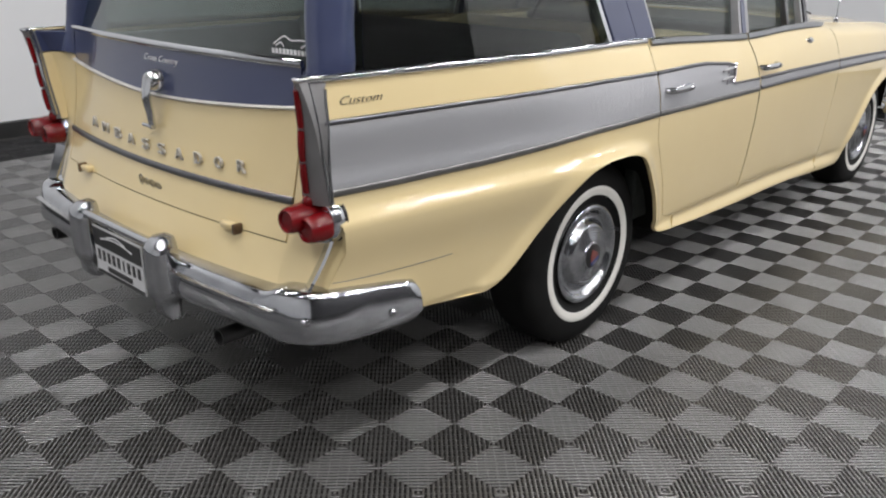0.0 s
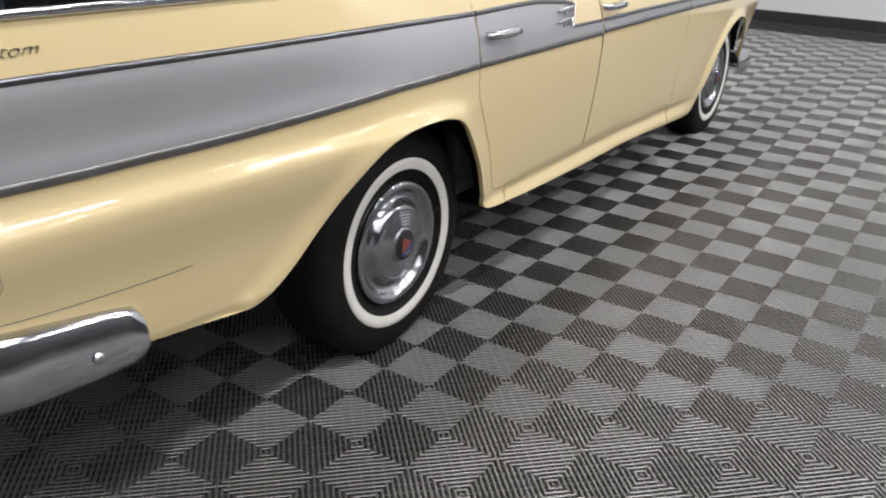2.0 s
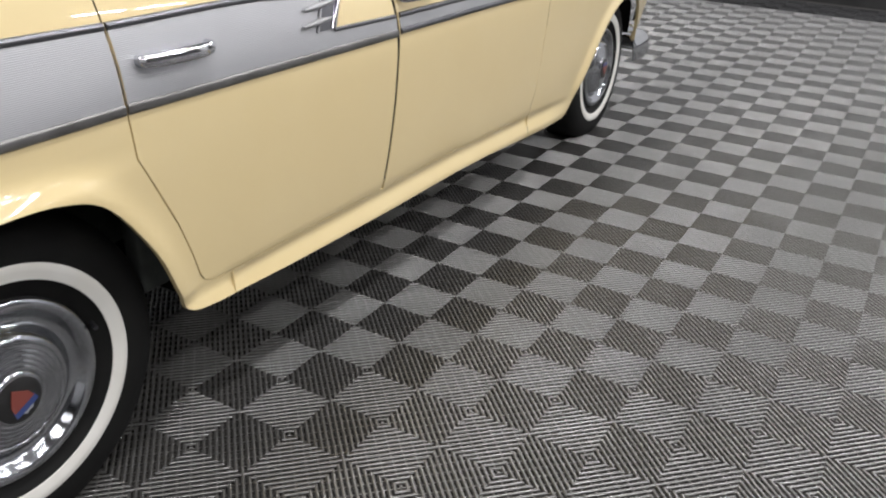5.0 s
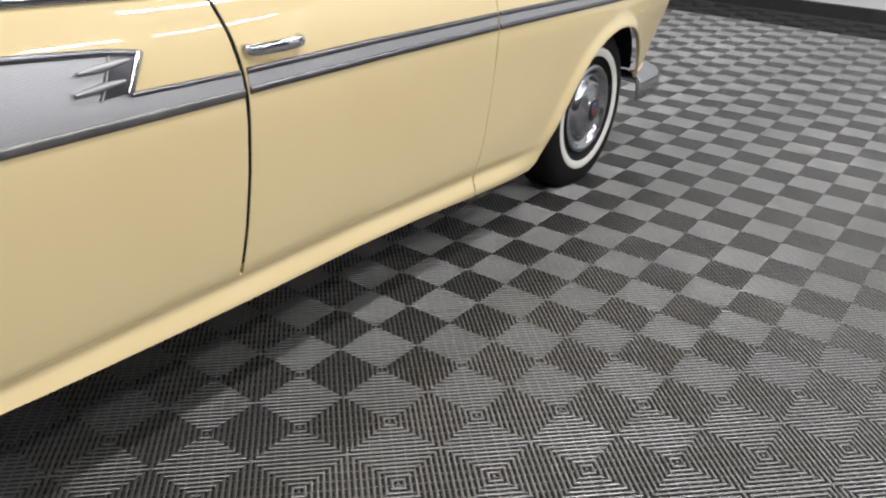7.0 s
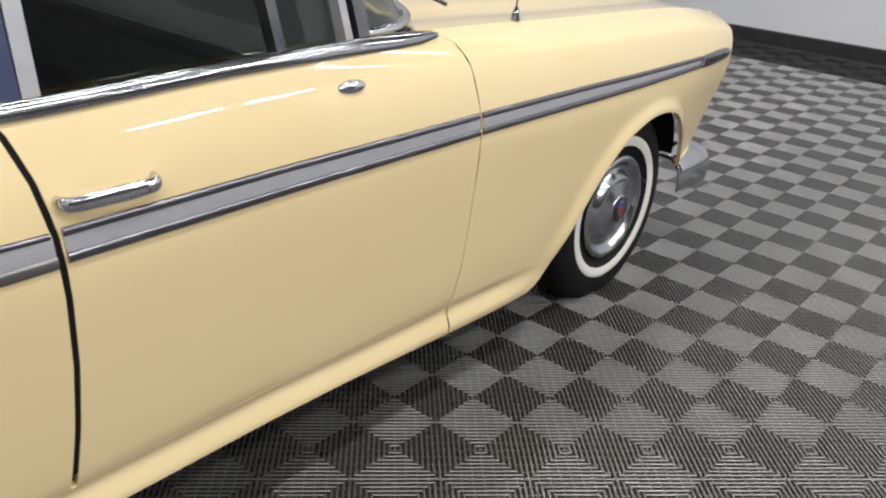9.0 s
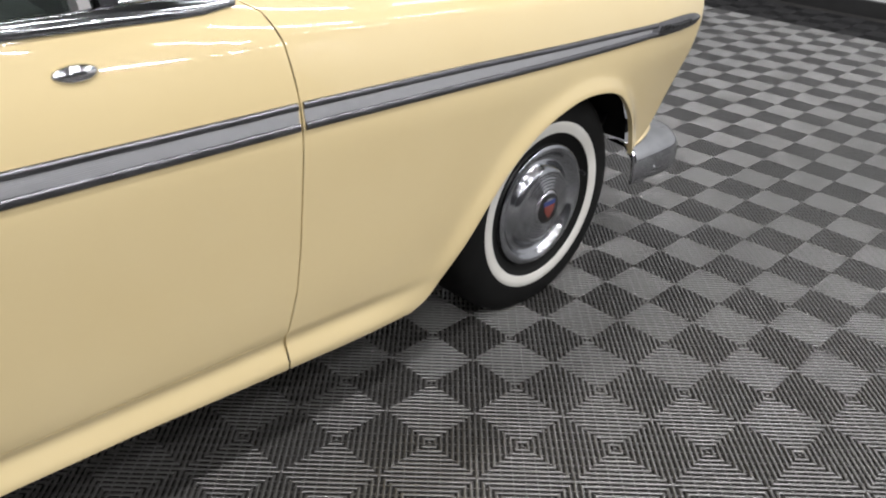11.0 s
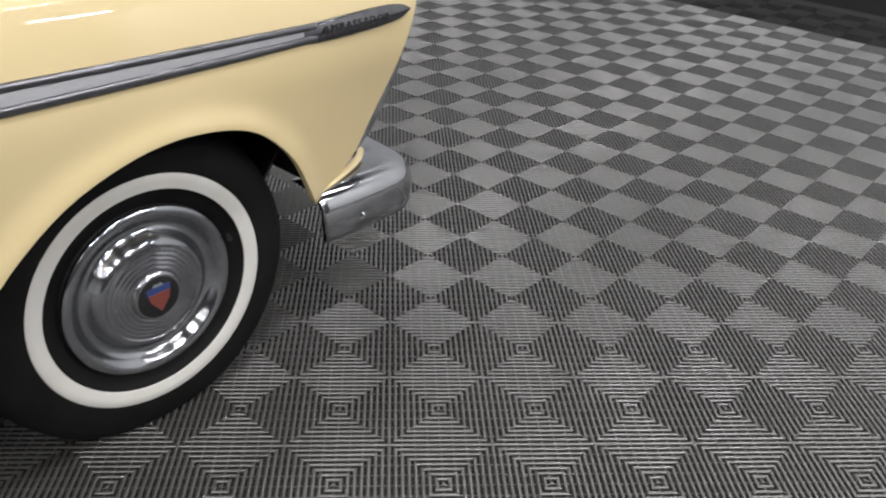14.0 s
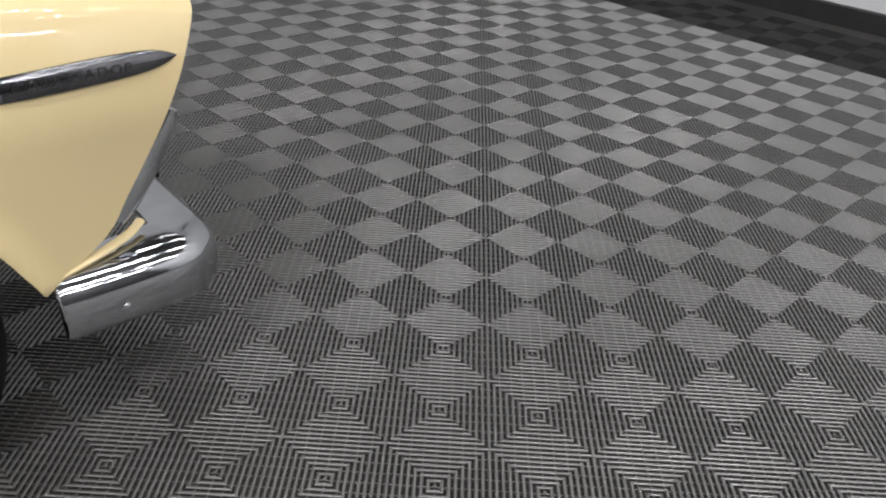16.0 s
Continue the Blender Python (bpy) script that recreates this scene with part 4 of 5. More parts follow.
def tail_side(s):
    """The fin's end: chrome frame with a column of red lenses, the twin lamp and the strip below."""
    rows, lens_line = [], []
    for i in range(13):
        z = lerp(1.040, 0.735, i / 12)
        yo = bend(OUTER_EDGE, z)
        edge = bend(FRAME_EDGE, z)
        # towards its tip the fin leans out and back
        xo = half_width(edge, z) + 0.006 + 0.012 * step((z - 0.90) / 0.15)
        xi, yi = bend(INNER_X, z), bend(INNER_Y, z)
        rows.append([((half_width(edge, z) + 0.006) * s, edge + 0.016, z), (xo * s, yo, z), (lerp(xo, xi, 0.3) * s, lerp(yo, yi, 0.5) - 0.004, z), (lerp(xo, xi, 0.75) * s, yi - 0.002, z), (xi * s, yi, z), ((xi - 0.010) * s, yi + 0.022, z)])
        lens_line.append(Vector((lerp(xo, xi, 0.80) * s, yi - 0.004, z)))
    fin_bm = grid_sheet(rows)
    bmesh.ops.recalc_face_normals(fin_bm, faces=fin_bm.faces)
    fin = part("fin_end", fin_bm, M_FRAME, car, "brushed chrome fin end with red lenses")
    # the fin's inner face, painted like the corner beside it
    for nm, z0, z1, m in (("fin_inner_panel", 0.735, 0.966, M_CREAM), ("fin_inner_band", 0.970, 1.040, M_BLUE)):
        rows = []
        for j in range(9):
            z = lerp(z0, z1, j / 8)
            xi, yi = bend(INNER_X, z), bend(INNER_Y, z)
            rows.append([((xi - 0.0105 - 0.004 * k) * s, yi + lerp(0.020, 0.13, k), z) for k in (0.0, 0.33, 0.66, 1.0)])
        part(nm, thicken(grid_sheet(rows), 0.003), m, fin)
    part("inner_rim", sweep([((bend(INNER_X, z) - 0.006) * s, bend(INNER_Y, z) + 0.008, z) for z in [lerp(1.04, 0.75, i / 10) for i in range(11)]], ellipse(0.006, 0.009, 8), up=(0, -1, 0)), M_CHROME, fin)
    tip = half_width(-1.143, 1.04) + 0.018
    cap = [(bend(INNER_X, 1.04) * s, bend(INNER_Y, 1.04), 1.042), (tip * s, -1.170, 1.043), ((tip - 0.010) * s, -1.145, 1.044), (half_width(-1.10, 1.04) * s, -1.10, 1.044)]
    part("fin_cap", sweep(cap, ellipse(0.007, 0.006, 12)), M_CHROME, fin)
    for a, b in ((0.07, 0.36), (0.385, 0.63), (0.655, 0.90)):
        p = []
        for k in range(9):
            f = lerp(a, b, k / 8) * 12
            p.append(tuple(lens_line[int(f)].lerp(lens_line[int(f) + 1], f - int(f))))
        part("fin_lens", sweep(p, lambda k: ellipse(0.011, 0.009 * (0.35 + 0.65 * math.sin(math.pi * clamp(k, 0.06, 0.94)) ** 0.4), 12), up=(0, -1, 0)), M_RED, fin, "red fin reflector")
    part("fin_reflector", lathe([(0.0, 0.020), (0.010, 0.017), (0.016, 0.008), (0.018, 0.0)], 20, "y", (lens_line[12].x, lens_line[12].y + 0.01, 0.742), -1), M_RED, fin, "round red reflector")
    gasket = lathe([(0.057, 0.0), (0.0615, 0.0), (0.0615, 0.004), (0.057, 0.005)], 36, "y", (0.743 * s, -1.064, 0.688), -1, False)
    bezel = lathe([(0.0, 0.0), (0.056, 0.0), (0.060, 0.004), (0.060, 0.030), (0.056, 0.040), (0.050, 0.042), (0.0, 0.04)], 36, "y", (0.743 * s, -1.066, 0.688), -1)
    lamp = part("tail_lamp", bezel, M_CHROME, car, "chrome tail lamp bezel with twin red lenses")
    part("gasket", gasket, M_BLACK, lamp)
    for dx, dz, end in ((-0.030, 0.010, 0.086), (0.014, -0.010, 0.062)):
        bm = lathe([(0.038, 0.0), (0.039, 0.02), (0.036, end * 0.55), (0.033, end - 0.008), (0.029, end), (0.025, end), (0.023, end - 0.006), (0.0, end - 0.008)], 28, "y", (0.746 * s + dx, -1.105, 0.690 + dz), -1)
        part("lamp_lens", bm, M_RED, lamp, "ribbed red lamp lens")
    strip = curve([(0.764 * s, -1.092, 0.64), (0.758 * s, -1.115, 0.59), (0.748 * s, -1.145, 0.535), (0.739 * s, -1.165, 0.495)], 4)
    part("tail_strip", sweep(strip, lambda k: [(-0.024 + 0.007 * k, -0.003), (0.024 - 0.007 * k, -0.003), (0.021 - 0.006 * k, 0.004), (-0.021 + 0.006 * k, 0.004)], up=(-0.45 * s, -0.9, 0)), M_CHROME, car)
    # corner piece between tailgate and fin, blue above and cream below
    for nm, z0, z1, m in (("corner_panel", 0.40, 0.968, M_CREAM), ("corner_band", 0.972, 1.04, M_BLUE)):
        rows = []
        for j in range(13):
            z = lerp(z0, z1, j / 12)
            xe = half_width(bend(REAR_EDGE, z), z) - 0.004
            rows.append([(lerp(0.632, xe, i / 6) * s, lerp(tail_y(0.632, z), bend(REAR_EDGE, z), step(i / 6)), z) for i in range(7)])
        part(nm, thicken(grid_sheet(rows), 0.006), m, car)


FRAME_EDGE = ((0.735, -1.108), (0.79, -1.114), (0.866, -1.124), (0.955, -1.134), (1.042, -1.143))
OUTER_EDGE = ((0.735, -1.108), (0.79, -1.114), (0.866, -1.128), (0.955, -1.147), (1.042, -1.172))
INNER_X = ((0.735, 0.714), (0.78, 0.718), (0.86, 0.725), (0.965, 0.737), (1.042, 0.744))
INNER_Y = ((0.735, -1.128), (0.78, -1.133), (0.86, -1.142), (0.965, -1.150), (1.042, -1.162))
REAR_EDGE = ((0.38, -1.08), (0.45, -1.125), (0.52, -1.11), (0.60, -1.07), (0.66, -1.055), (0.735, -1.075), (0.82, -1.09), (0.95, -1.115), (1.042, -1.14))
for s in (-1, 1):
    tail_side(s)


def bumper_line(s):
    """Half of the rear bumper's centre line, from the middle out and round the corner."""
    return curve([(0.0, -1.245, 0.445), (0.3 * s, -1.237, 0.445), (0.52 * s, -1.222, 0.446), (0.66 * s, -1.205, 0.448), (0.745 * s, -1.165, 0.446), (0.782 * s, -1.09, 0.438), (0.79 * s, -0.98, 0.425), (0.795 * s, -0.825, 0.408)], 6)


def bumper_section(k):
    s = abs(2 * k - 1)
    h = (lerp(0.056, 0.072, step((s - 0.40) / 0.07)) - 0.014 * s ** 8) * (1 - 0.35 * clamp((s - 0.965) / 0.035) ** 2)
    return [(-0.095, h * 0.90), (-0.05, h * 0.97), (-0.02, h), (0.004, h * 0.985), (0.014, h * 0.92), (0.020, h * 0.80), (0.026, h * 0.5), (0.033, h * 0.1), (0.038, -h * 0.35), (0.038, -h * 0.65), (0.032, -h * 0.88), (0.020, -h * 1.02), (0.0, -h * 1.04), (0.010, -h * 0.5), (0.008, h * 0.4), (-0.02, h * 0.85), (-0.095, h * 0.80)]


def guard_section(k):
    """Broad rounded upright: a dome at the top, a narrower bulb at the foot."""
    w = 0.050 * (1 - 0.28 * step((0.30 - k) / 0.12)) * (1 - 0.35 * clamp((k - 0.86) / 0.14) ** 2)
    d = 0.052 * (1 - 0.25 * step((0.30 - k) / 0.12)) * (1 - 0.55 * clamp((k - 0.84) / 0.16) ** 2) * (1 - 0.4 * clamp((0.1 - k) / 0.1) ** 2)
    out = []
    for i in range(20):
        a = 2 * math.pi * i / 20
        c, s = math.cos(a), math.sin(a)
        out.append((math.copysign(abs(c) ** 0.55, c) * w, math.copysign(abs(s) ** 0.7, s) * (d if s > 0 else 0.025)))
    return out


full = bumper_line(-1)[::-1] + bumper_line(1)[1:]
rear_bumper = part("rear_bumper", sweep(full, bumper_section), M_BUMPER, car, "heavy chrome rear bumper with two guards")
rows = [[(lerp(-0.70, 0.70, i / 20), tail_y(lerp(-0.60, 0.60, i / 20), 0.49) + dy, z) for i in range(21)] for dy, z in ((0.004, 0.500), (-0.004, 0.484), (-0.02, 0.478), (-0.07, 0.470))]
part("gravel_pan", thicken(grid_sheet(rows), 0.004), M_DULL, car)
for s in (-1, 1):
    path = [(0.235 * s, -1.262, lerp(0.318, 0.560, i / 16)) for i in range(17)]
    part("bumper_guard", sweep(path, guard_section, up=(0, -1, 0)), M_BUMPER, rear_bumper)
    bm = lathe([(0.0, 0.008), (0.008, 0.006), (0.012, 0.0)], 16, "y", (0, 0, 0), -1)
    bmesh.ops.transform(bm, matrix=Matrix.Translation((0.772 * s, -1.190, 0.445)) @ Matrix.Rotation(radians(45 * s), 4, "Z"), verts=bm.verts)
    part("bumper_bolt", bm, M_CHROME, rear_bumper)
    part("bumper_bolt", lathe([(0.0, 0.008), (0.008, 0.006), (0.012, 0.0)], 16, "x", (0.830 * s, -0.940, 0.408), s), M_CHROME, rear_bumper)
    part("bumper_iron", block((0.05, 0.24, 0.03), (0.45 * s, -1.10, 0.43), 0.004), M_UNDER, car)
part("plate_bar", sweep([(-0.2, -1.285, 0.535), (0.2, -1.285, 0.535)], ellipse(0.012, 0.014, 12)), M_CHROME, rear_bumper)
plate = part("licence_plate", block((0.30, 0.004, 0.155), (0.0, -1.288, 0.434), 0.001), M_WHITE, rear_bumper, "black and white dealer plate", smooth=False)
part("plate_band", block((0.292, 0.002, 0.058), (0.0, -1.291, 0.478), 0.0), M_LETTER, plate, smooth=False)
part("plate_band", block((0.15, 0.002, 0.016), (0.0, -1.291, 0.382), 0.0), M_LETTER, plate, smooth=False)
part("plate_band", block((0.292, 0.002, 0.010), (0.0, -1.291, 0.363), 0.0), M_LETTER, plate, smooth=False)
for i in range(9):
    part("plate_bar_mark", block((0.015 if i != 5 else 0.007, 0.002, 0.034), (lerp(-0.124, 0.124, i / 8), -1.291, 0.420), 0.0), M_LETTER, plate, smooth=False)
for dz, w, h in ((0.0, 0.12, 0.012), (0.012, 0.07, 0.010)):
    path = [(lerp(-w, w, i / 10) * 0.8, -1.2935, 0.477 + dz + h * math.sin(math.pi * i / 10)) for i in range(11)]
    part("plate_sketch", sweep(path, ellipse(0.0015, 0.0025, 6)), M_WHITE, plate)

# tail pipes
for px, py, pz in ((-0.63, -1.225, 0.345), (0.46, -1.25, 0.318)):
    part("tail_pipe", lathe([(0.020, -0.35), (0.024, -0.35), (0.024, 0.0), (0.020, 0.0), (0.019, -0.30)], 20, "y", (px, py, pz), -1), M_BLACK, car, "dark exhaust tail pipe")


def front_bumper_section(k):
    """A face below, a crease, and a broad rounded shelf that runs in under the nose."""
    w = 0.105 + 0.02 * step(abs(2 * k - 1) * -3.2 + 2.9)
    rim = 0.005 if min(k, 1 - k) < 1e-6 else 0.0
    return [(a - rim, b * (1 - 12 * rim)) for a, b in [(-0.006, -0.080), (-0.002, -0.076), (0.002, -0.064), (0.005, -0.038), (0.004, -0.012), (0.0, 0.008), (-0.007, 0.022), (-0.019, 0.035), (-0.034, 0.044), (-0.052, 0.050), (-w * 0.85, 0.053), (-w, 0.050), (-w, 0.046), (-0.04, 0.040), (-0.008, 0.004), (-0.003, -0.066)]]


line = [(0.873, 3.388, 0.341)] + curve([(0.873, 3.393, 0.341), (0.875, 3.48, 0.336), (0.871, 3.58, 0.330), (0.861, 3.66, 0.325), (0.834, 3.705, 0.323), (0.795, 3.738, 0.322), (0.74, 3.751, 0.322), (0.65, 3.758, 0.323), (0.4, 3.77, 0.325), (0.0, 3.78, 0.328)], 6)
full = line + [(-x, y, z) for x, y, z in line[:-1][::-1]]
front_bumper = part("front_bumper", sweep(full, front_bumper_section), M_BUMPER, car, "heavy chrome front bumper wrapping the corners")
for s in (-1, 1):
    part("bumper_bolt", lathe([(0.0, 0.008), (0.008, 0.006), (0.012, 0.0)], 16, "x", (0.876 * s, 3.50, 0.295), s), M_CHROME, front_bumper)
    splash = curve([(0.846, 3.385, 0.384), (0.838, 3.46, 0.394), (0.808, 3.55, 0.400), (0.77, 3.60, 0.402)], 5)
    part("splash_panel", sweep([(x * s, y, z) for x, y, z in splash], [(-0.008, -0.006), (0.004, -0.008), (0.007, -0.002), (0.003, 0.004), (-0.008, 0.006)] if s > 0 else [(0.008, -0.006), (0.008, 0.006), (-0.003, 0.004), (-0.007, -0.002), (-0.004, -0.008)]), M_CREAM, front_bumper, "cream painted splash pan")
    part("nose_baffle", block((0.26, 0.02, 0.22), (0.635 * s, 3.43, 0.56), 0.004), M_UNDER, car)
    part("bumper_iron", block((0.05, 0.4, 0.03), (0.45 * s, 3.58, 0.34), 0.004), M_UNDER, car)

# ---- glass house ----


def house_x(z):
    """Half width of the glass house at a height."""
    return table(((0.98, 0.80), (1.06, 0.785), (1.40, 0.71), (1.47, 0.66)), z)


def pillar(name, low, high, width, depth, material, parent=car, label=""):
    """A post between two places (y, z), leaning in with the side glass."""
    out = []
    for s in (-1, 1):
        a = Vector((house_x(low[1]) * s, low[0], low[1]))
        b = Vector((house_x(high[1]) * s, high[0], high[1]))
        path = [tuple(a.lerp(b, i / 6)) for i in range(7)]
        sec = [(-width / 2, -depth / 2), (-width * 0.42, depth / 2), (width * 0.42, depth / 2), (width / 2, -depth / 2)]
        out.append(part(name, sweep(path, sec, up=(s, 0, 0)), material, parent, label))
    return out


for s in (-1, 1):
    post = curve([(0.664 * s, -1.02, 0.95), (0.668 * s, -0.99, 1.04), (0.652 * s, -0.975, 1.16), (0.625 * s, -0.93, 1.45)], 6)
    part("rear_pillar", sweep(post, ellipse(0.042, 0.072, 20), up=(0, 1, 0)), M_BLUE, car)
pillar("quarter_pillar", (0.185, 1.02), (0.05, 1.44), 0.145, 0.05, M_BLUE)
pillar("door_frame", (0.325, 1.01), (0.19, 1.44), 0.115, 0.045, M_BLUE)
pillar("centre_pillar", (1.125, 0.99), (1.15, 1.44), 0.044, 0.05, M_BLUE)
pillar("window_channel", (1.092, 0.99), (1.117, 1.43), 0.026, 0.045, M_CHANNEL)
pillar("window_channel", (1.161, 0.99), (1.186, 1.43), 0.032, 0.045, M_CHANNEL)
pillar("windscreen_pillar", (1.835, 0.98), (1.80, 1.44), 0.035, 0.05, M_SPEAR)
pillar("vent_bar", (1.628, 0.99), (1.60, 1.43), 0.026, 0.03, M_TRIM)
pillar("window_channel", (0.10, 1.03), (-0.035, 1.43), 0.02, 0.03, M_CHROME)
pillar("window_channel", (0.395, 1.01), (0.26, 1.43), 0.018, 0.03, M_CHANNEL)
pillar("vent_frame", (1.798, 0.99), (1.765, 1.43), 0.022, 0.035, M_CHANNEL)


def pane(name, y0, y1, z0, z1, lean0=0.0, lean1=0.0, glass=M_GLASS, label="clear side window"):
    for s in (-1, 1):
        rows = []
        for j in range(5):
            z = lerp(z0, z1, j / 4)
            ys = [lerp(y0 + lean0 * j / 4, y1 + lean1 * j / 4, i / 8) for i in range(9)]
            rows.append([(min(house_x(z) - 0.012, half_width(y, ztop(y)) - 0.03 - house_x(1.03) + house_x(z)) * s, y, z) for y in ys])
        bm = grid_sheet(rows)
        ob = part(name, thicken(bm, 0.004), glass, car, label)
        ob.visible_shadow = False


pane("side_window", -0.95, 0.11, 1.03, 1.44, 0.07, -0.13, M_GLASS_DARK, "dark tinted cargo window")
pane("side_window", 0.38, 1.09, 0.99, 1.44, -0.13, 0.02)
pane("side_window", 1.16, 1.63, 0.99, 1.44, 0.02, -0.03)
pane("vent_window", 1.63, 1.81, 0.99, 1.44, -0.03, -0.03)
# rear glass and windscreen
rows = [[(lerp(-1, 1, i / 12) * (house_x(z) - 0.10), tail_y(0, 1.06) + 0.03 + 0.30 * (z - 1.05) + 0.05 * abs(lerp(-1, 1, i / 12)) ** 2, z) for i in range(13)] for z in (1.055, 1.15, 1.25, 1.35, 1.44)]
rear_glass = part("rear_window", thicken(grid_sheet(rows), 0.004), glass_material("rear_glass", (0.42, 0.52, 0.50), 0.0, 1.8), car, "green tinted tailgate window")
rear_glass.visible_shadow = False


def glass_y(x, z):
    return tail_y(0, 1.06) + 0.028 + 0.30 * (z - 1.05) + 0.05 * (abs(x) / (house_x(z) - 0.10)) ** 2


# white sticker inside the glass: a bodywork outline over a band of small marks
for pts in (((0.49, 1.092), (0.505, 1.103), (0.525, 1.113), (0.55, 1.104), (0.585, 1.106), (0.615, 1.102), (0.632, 1.093)), ((0.50, 1.088), (0.515, 1.097), (0.528, 1.088)), ((0.59, 1.088), (0.607, 1.097), (0.622, 1.088))):
    part("sticker_line", sweep([(x, glass_y(x, z) - 0.002, z) for x, z in curve(pts, 4)], ellipse(0.0008, 0.0022, 6)), M_WHITE, rear_glass)
for i in range(11):
    x = 0.494 + 0.0132 * i
    part("sticker_mark", block((0.010, 0.0015, 0.013), (x, glass_y(x, 1.076) - 0.002, 1.076)), M_WHITE, rear_glass, smooth=False)
half = curve([(0.0, 2.20), (0.35, 2.18), (0.58, 2.13), (0.71, 2.06), (0.775, 1.96), (0.795, 1.84)], 4)
base = [(-x, y) for x, y in half[::-1]] + half[1:]
rows = []
for j in range(7):
    k = j / 6
    rows.append([(x * lerp(1.0, 0.80, k), lerp(y, 1.62 + (y - 1.84) * 0.45, k), lerp(1.005 + 0.03 * (1 - (x / 0.8) ** 2), 1.445, k)) for x, y in base])
windscreen = part("windscreen", thicken(grid_sheet(rows), 0.005), M_GLASS, car, "curved wrap-around windscreen")
windscreen.visible_shadow = False
part("windscreen_frame", sweep([(x, y + 0.004, 1.004 + 0.03 * (1 - (x / 0.8) ** 2)) for x, y in base], ellipse(0.013, 0.014, 10)), M_CHROME, windscreen)
# roof
rows = []
for i in range(17):
    y = lerp(-1.0, 1.72, i / 16)
    row = []
    for k in range(-10, 11):
        s = k / 10
        row.append((s * 0.70, y, 1.44 + 0.075 * (1 - abs(s) ** 3) * (1 - 0.25 * abs(2 * i / 16 - 1) ** 3)))
    rows.append(row)
part("roof", thicken(grid_sheet(rows), 0.03), M_BLUE, car)


# ---- cabin ----
def bench(name, y, lean, width, material, label, tall=0.50):
    seat = part("seat", block((width, 0.50, 0.16), (0, y + 0.27, 0.50), 0.04, 3), M_CLOTH, car, label)
    for nm, z0, z1, m in (("backrest", 0.0, 0.36, M_CLOTH), ("backrest_top", 0.365, tall, material)):
        bm = block((width, 0.15, z1 - z0), (0, 0, (z0 + z1) / 2), 0.03, 3)
        bmesh.ops.transform(bm, matrix=Matrix.Translation((0, y, 0.50)) @ Matrix.Rotation(radians(lean), 4, "X"), verts=bm.verts)
        part(nm, bm, m, seat)
    return seat


bench("front", 1.10, 12, 1.42, M_SEAT, "cream and dark bench seat")
bench("rear", 0.12, 10, 1.40, M_CLOTH, "dark rear bench seat", 0.56)
part("cargo_floor", block((1.34, 1.05, 0.03), (0, -0.48, 0.62), 0.005), M_CARGO, car)
part("dashboard", block((1.46, 0.24, 0.22), (0, 1.76, 0.87), 0.05, 3), M_CLOTH, car)
part("dashboard_rail", sweep([(lerp(-0.7, 0.7, i / 8), 1.64, 0.955) for i in range(9)], ellipse(0.012, 0.02, 10)), M_BLACK, car)
ring = [(-0.37 + 0.2 * math.cos(a), 1.50 + 0.06 * math.sin(a), 0.95 + 0.19 * math.sin(a)) for a in [2 * math.pi * i / 28 for i in range(28)]]
steering = part("steering_wheel", sweep(ring + ring[:1], ellipse(0.011, 0.011, 8), caps=False, up=(0, 1, 0)), M_BLACK, car)
part("steering_column", sweep([(-0.37, 1.50, 0.95), (-0.37, 1.85, 0.82)], ellipse(0.02, 0.02, 10)), M_BLACK, car)

# aerial, wiper, bonnet emblem
aerial = part("aerial", lathe([(0.014, 0.0), (0.013, 0.012), (0.007, 0.03), (0.0025, 0.036), (0.002, 0.62), (0.0, 0.62)], 14, "z", (0.765, 2.42, ztop(2.42) + 0.002)), M_CHROME, car, "thin chrome aerial")
part("wiper", sweep(curve([(0.70, 2.22, 1.02), (0.64, 2.19, 1.04), (0.50, 2.12, 1.06)], 4), ellipse(0.004, 0.005, 8)), M_STEEL, car)
part("hood_emblem", lathe([(0.0, 0.03), (0.03, 0.02), (0.045, 0.0), (0.03, -0.012), (0.0, -0.02)], 24, "y", (0.0, 3.60, ztop(3.6) + 0.06)), M_CHROME, car)

# ---- floor of ribbed plastic tiles, laid corner to corner across the car ----
PITCH, TURN_DEG, ORIGIN = 0.21635, 44.33, (-0.0228, 0.0285)
UX, UY = math.cos(radians(TURN_DEG)), math.sin(radians(TURN_DEG))
SIDE_LEN = PITCH * math.sqrt(2)
RIB = PITCH / 16
DEPTH, RIB_DEEP = 0.010, 0.0040


def clip_line(poly, n, value, keep):
    out = []
    for i, p in enumerate(poly):
        q = poly[(i + 1) % len(poly)]
        dp, dq = (p[0] * n[0] + p[1] * n[1] - value) * keep, (q[0] * n[0] + q[1] * n[1] - value) * keep
        if dp >= 0:
            out.append(p)
        if (dp >= 0) != (dq >= 0):
            t = dp / (dp - dq)
            out.append((p[0] + (q[0] - p[0]) * t, p[1] + (q[1] - p[1]) * t))
    return out


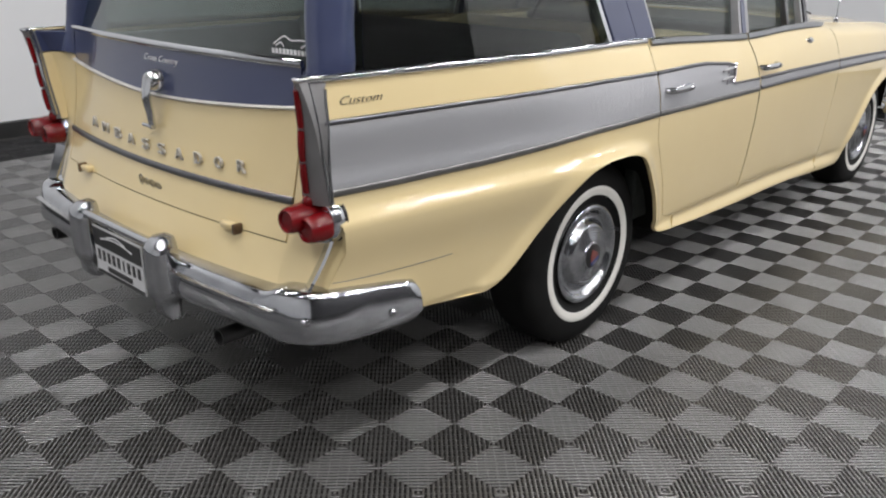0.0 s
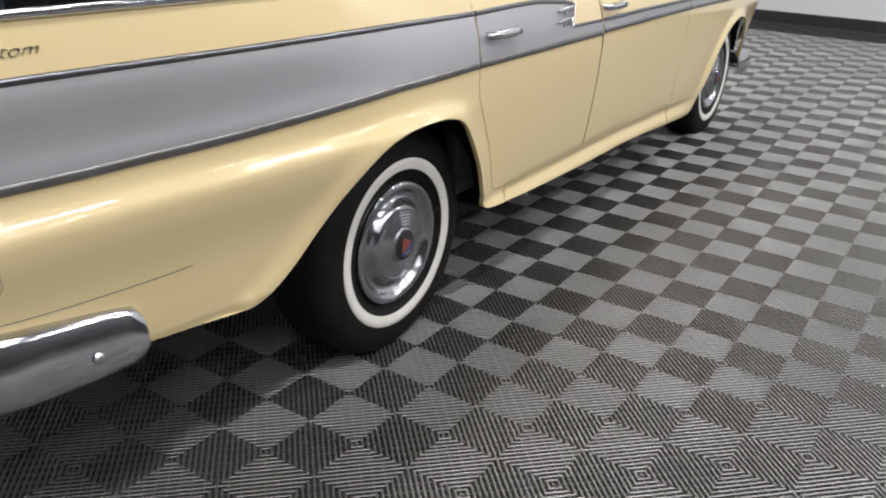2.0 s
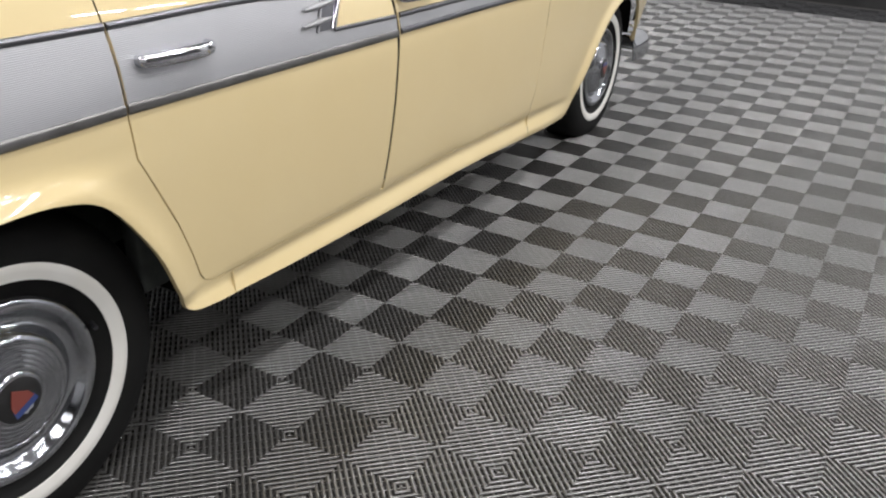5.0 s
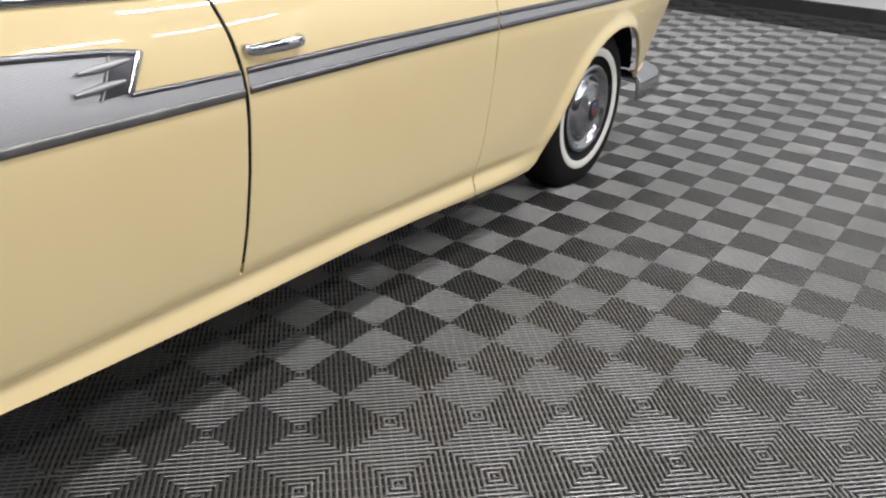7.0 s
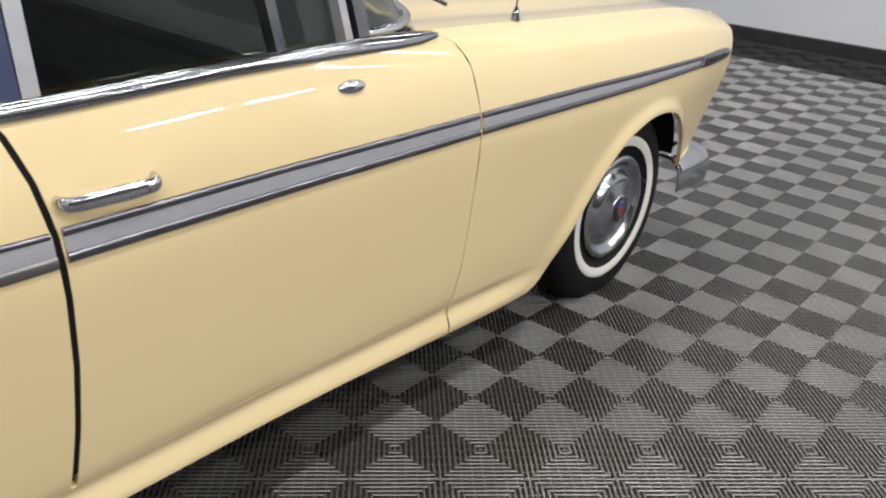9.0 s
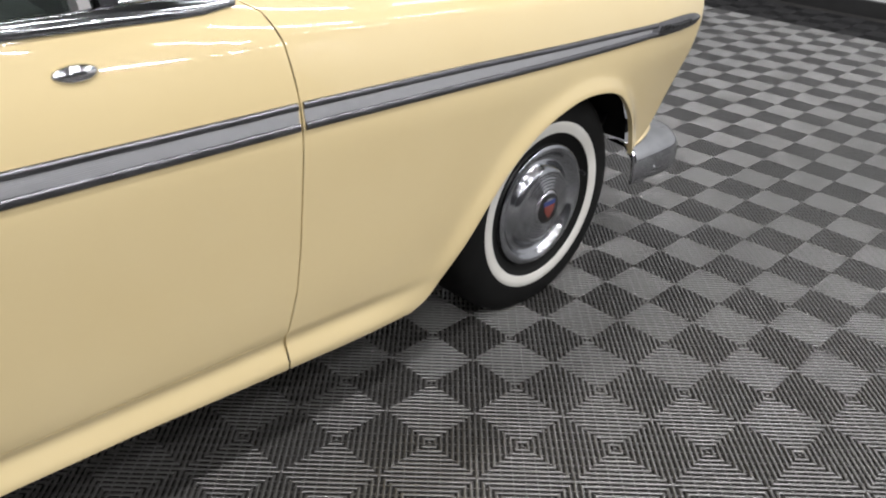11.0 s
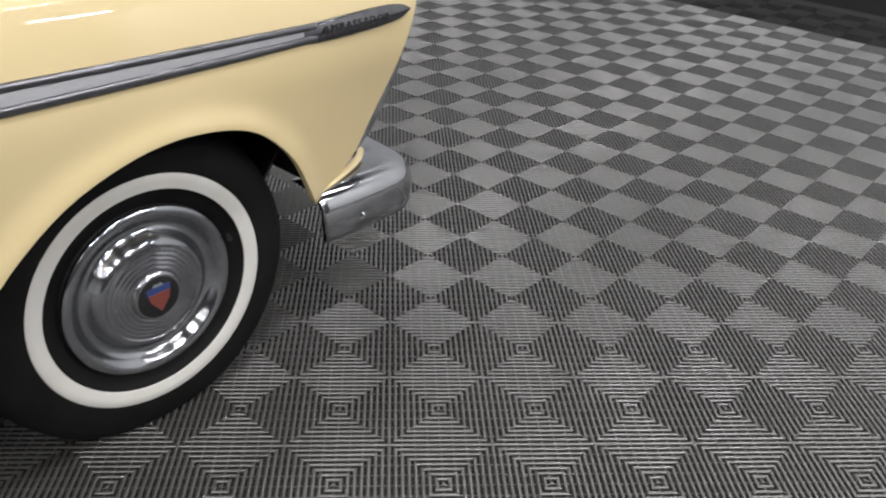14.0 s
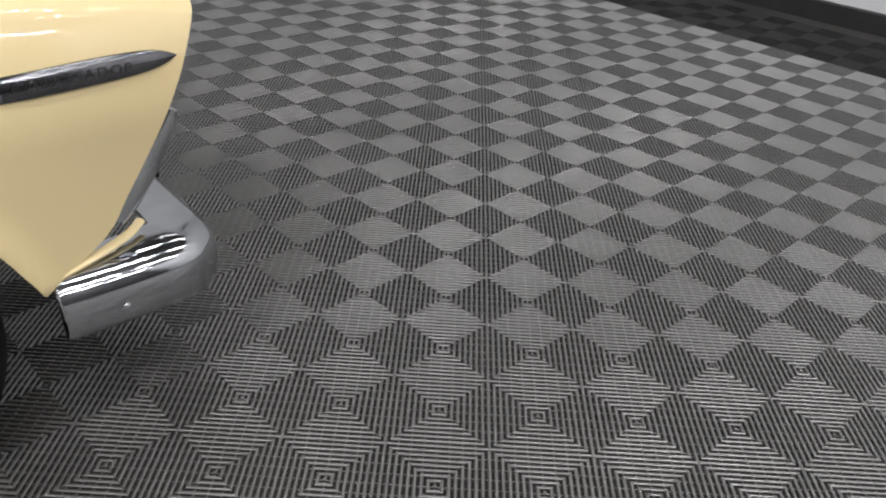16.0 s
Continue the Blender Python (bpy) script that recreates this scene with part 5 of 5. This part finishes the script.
def tile_arrays(step_of=1):
    """Corners and quads of one tile: four quarters of slanting ribs that meet in a diamond, with low cross bars."""
    vs, fs = [], []
    h = SIDE_LEN / 2

    def bar(poly, top, bottom, ends, across, centre):
        clean = []
        for p in poly:
            if not clean or abs(p[0] - clean[-1][0]) + abs(p[1] - clean[-1][1]) > 1e-6:
                clean.append(p)
        if len(clean) > 2 and abs(clean[0][0] - clean[-1][0]) + abs(clean[0][1] - clean[-1][1]) < 1e-6:
            clean.pop()
        if len(clean) < 3:
            return
        m, base = len(clean), len(vs)
        # rounded crown: each ring is drawn in towards the middle of the rib
        rings = ((0.25, 0.0), (0.60, 0.0004), (0.87, 0.0012), (1.0, 0.0020)) if ends else ((1.0, 0.0),)
        for k, drop in rings:
            for x, y in clean:
                o = (x * across[0] + y * across[1] - centre) * (1 - k)
                vs.append((x - across[0] * o, y - across[1] * o, top - drop))
        vs.extend((x, y, bottom) for x, y in clean)
        fs.append(tuple(base + i for i in range(m)))
        for ring in range(0, m * len(rings), m):
            for i in range(m):
                j = (i + 1) % m
                fs.append((base + ring + i, base + ring + m + i, base + ring + m + j, base + ring + j))

    r = 0.5 ** 0.5
    for sx in (0, 1):
        for sy in (0, 1):
            x0, y0 = (-h + 0.0002, 0.0) if sx == 0 else (0.0, h - 0.0002)
            q0, q1 = (-h + 0.0002, 0.0) if sy == 0 else (0.0, h - 0.0002)
            square = [(x0, q0), (y0, q0), (y0, q1), (x0, q1)]
            n, d = ((r, r), (r, -r)) if sx == sy else ((r, -r), (r, r))
            for k in range(-20, 21, step_of):
                c = k * RIB
                p = clip_line(clip_line(square, n, c - RIB * 0.255 * step_of, 1), n, c + RIB * 0.255 * step_of, -1)
                if p:
                    bar(p, 0.0, -RIB_DEEP, True, n, c)
            for k in range(-8, 9) if step_of == 1 else ():
                c = k * RIB * 2
                p = clip_line(clip_line(square, d, c - 0.0013, 1), d, c + 0.0013, -1)
                if p:
                    bar(p, -0.0052, -DEPTH, False, d, c)
    return np.array(vs), fs


TV, TF = tile_arrays()
COARSE = tile_arrays(4)
BORDER_Y, BORDER_X = 7.20, -3.24
cells, outer = [], []
for iu in range(-90, 90):
    for iv in range(-90, 90):
        if (iu + iv) % 2:
            continue
        x = ORIGIN[0] + (iu * UX - iv * UY) * PITCH
        y = ORIGIN[1] + (iu * UY + iv * UX) * PITCH
        if HX0 + 0.16 < x < HX1 - 0.16 and HY0 + 0.16 < y < HY1 - 0.16:
            (cells if x < 4.6 and y > -3.2 else outer).append((x, y))


FINE = (TV, TF)


def tile_mesh(name, material):
    me = bpy.data.meshes.new(name)
    me.from_pydata(TV.tolist(), [], [tuple(dict.fromkeys(f)) for f in TF])
    me.materials.append(material)
    me.polygons.foreach_set("use_smooth", [False] * len(TF))
    me.update()
    return me


floor = new("floor")
tagged(floor, "grey ribbed plastic tiles with a black border on a dark slab", "floor", kind="structure")
single = tile_mesh("tile", M_TILE)
near, rest, black = [], [], []
for x, y in cells:
    if y > BORDER_Y or x < BORDER_X:
        black.append((x, y))
    else:
        near.append((x, y))
near.sort(key=lambda c: abs(c[0] - 1.45) + 0.35 * abs(c[1] - 1.6))
near, rest = near[:300], near[300:]
spin = Matrix.Rotation(radians(TURN_DEG - 45), 4, "Z")
for x, y in near:
    t = new("tile", single)
    t.parent = floor
    t.matrix_basis = Matrix.Translation((x, y, 0)) @ spin


def joined(name, places, material, label, shape=None):
    """Many tiles as one mesh."""
    a = radians(TURN_DEG - 45)
    TV, TF = shape or FINE
    v = TV.copy()
    v[:, :2] = v[:, :2] @ np.array([[math.cos(a), math.sin(a)], [-math.sin(a), math.cos(a)]])
    n = len(v)
    faces = [tuple(dict.fromkeys(f)) for f in TF]
    sizes = np.array([len(f) for f in faces])
    flat = np.concatenate([np.array(f) for f in faces])
    k = len(places)
    allv = np.concatenate([v + np.array((x, y, 0.0)) for x, y in places])
    loops = (flat[None, :] + n * np.arange(k)[:, None]).ravel()
    starts = np.concatenate([[0], np.cumsum(np.tile(sizes, k))[:-1]])
    me = bpy.data.meshes.new(name)
    me.vertices.add(len(allv))
    me.vertices.foreach_set("co", allv.ravel())
    me.loops.add(len(loops))
    me.loops.foreach_set("vertex_index", loops)
    me.polygons.add(len(starts))
    me.polygons.foreach_set("loop_start", starts)
    me.polygons.foreach_set("use_smooth", [False] * len(starts))
    me.update(calc_edges=True)
    me.materials.append(material)
    ob = new(name, me)
    ob.parent = floor
    tagged(ob, label, kind="stuff")
    return ob


joined("far_tiles", rest, M_TILE, "grey ribbed floor tiles further off")
joined("border_tiles", black, M_TILE_BLACK, "black ribbed tiles along the wall")

plain, edge = [], []
for x, y in outer:
    (edge if y > BORDER_Y or x < BORDER_X or x > HX1 - 0.75 or y < HY0 + 0.75 else plain).append((x, y))
joined("outer_tiles", plain, M_TILE, "grey ribbed floor tiles across the hall", COARSE)
joined("outer_border_tiles", edge, M_TILE_BLACK, "black ribbed tiles along the walls", COARSE)
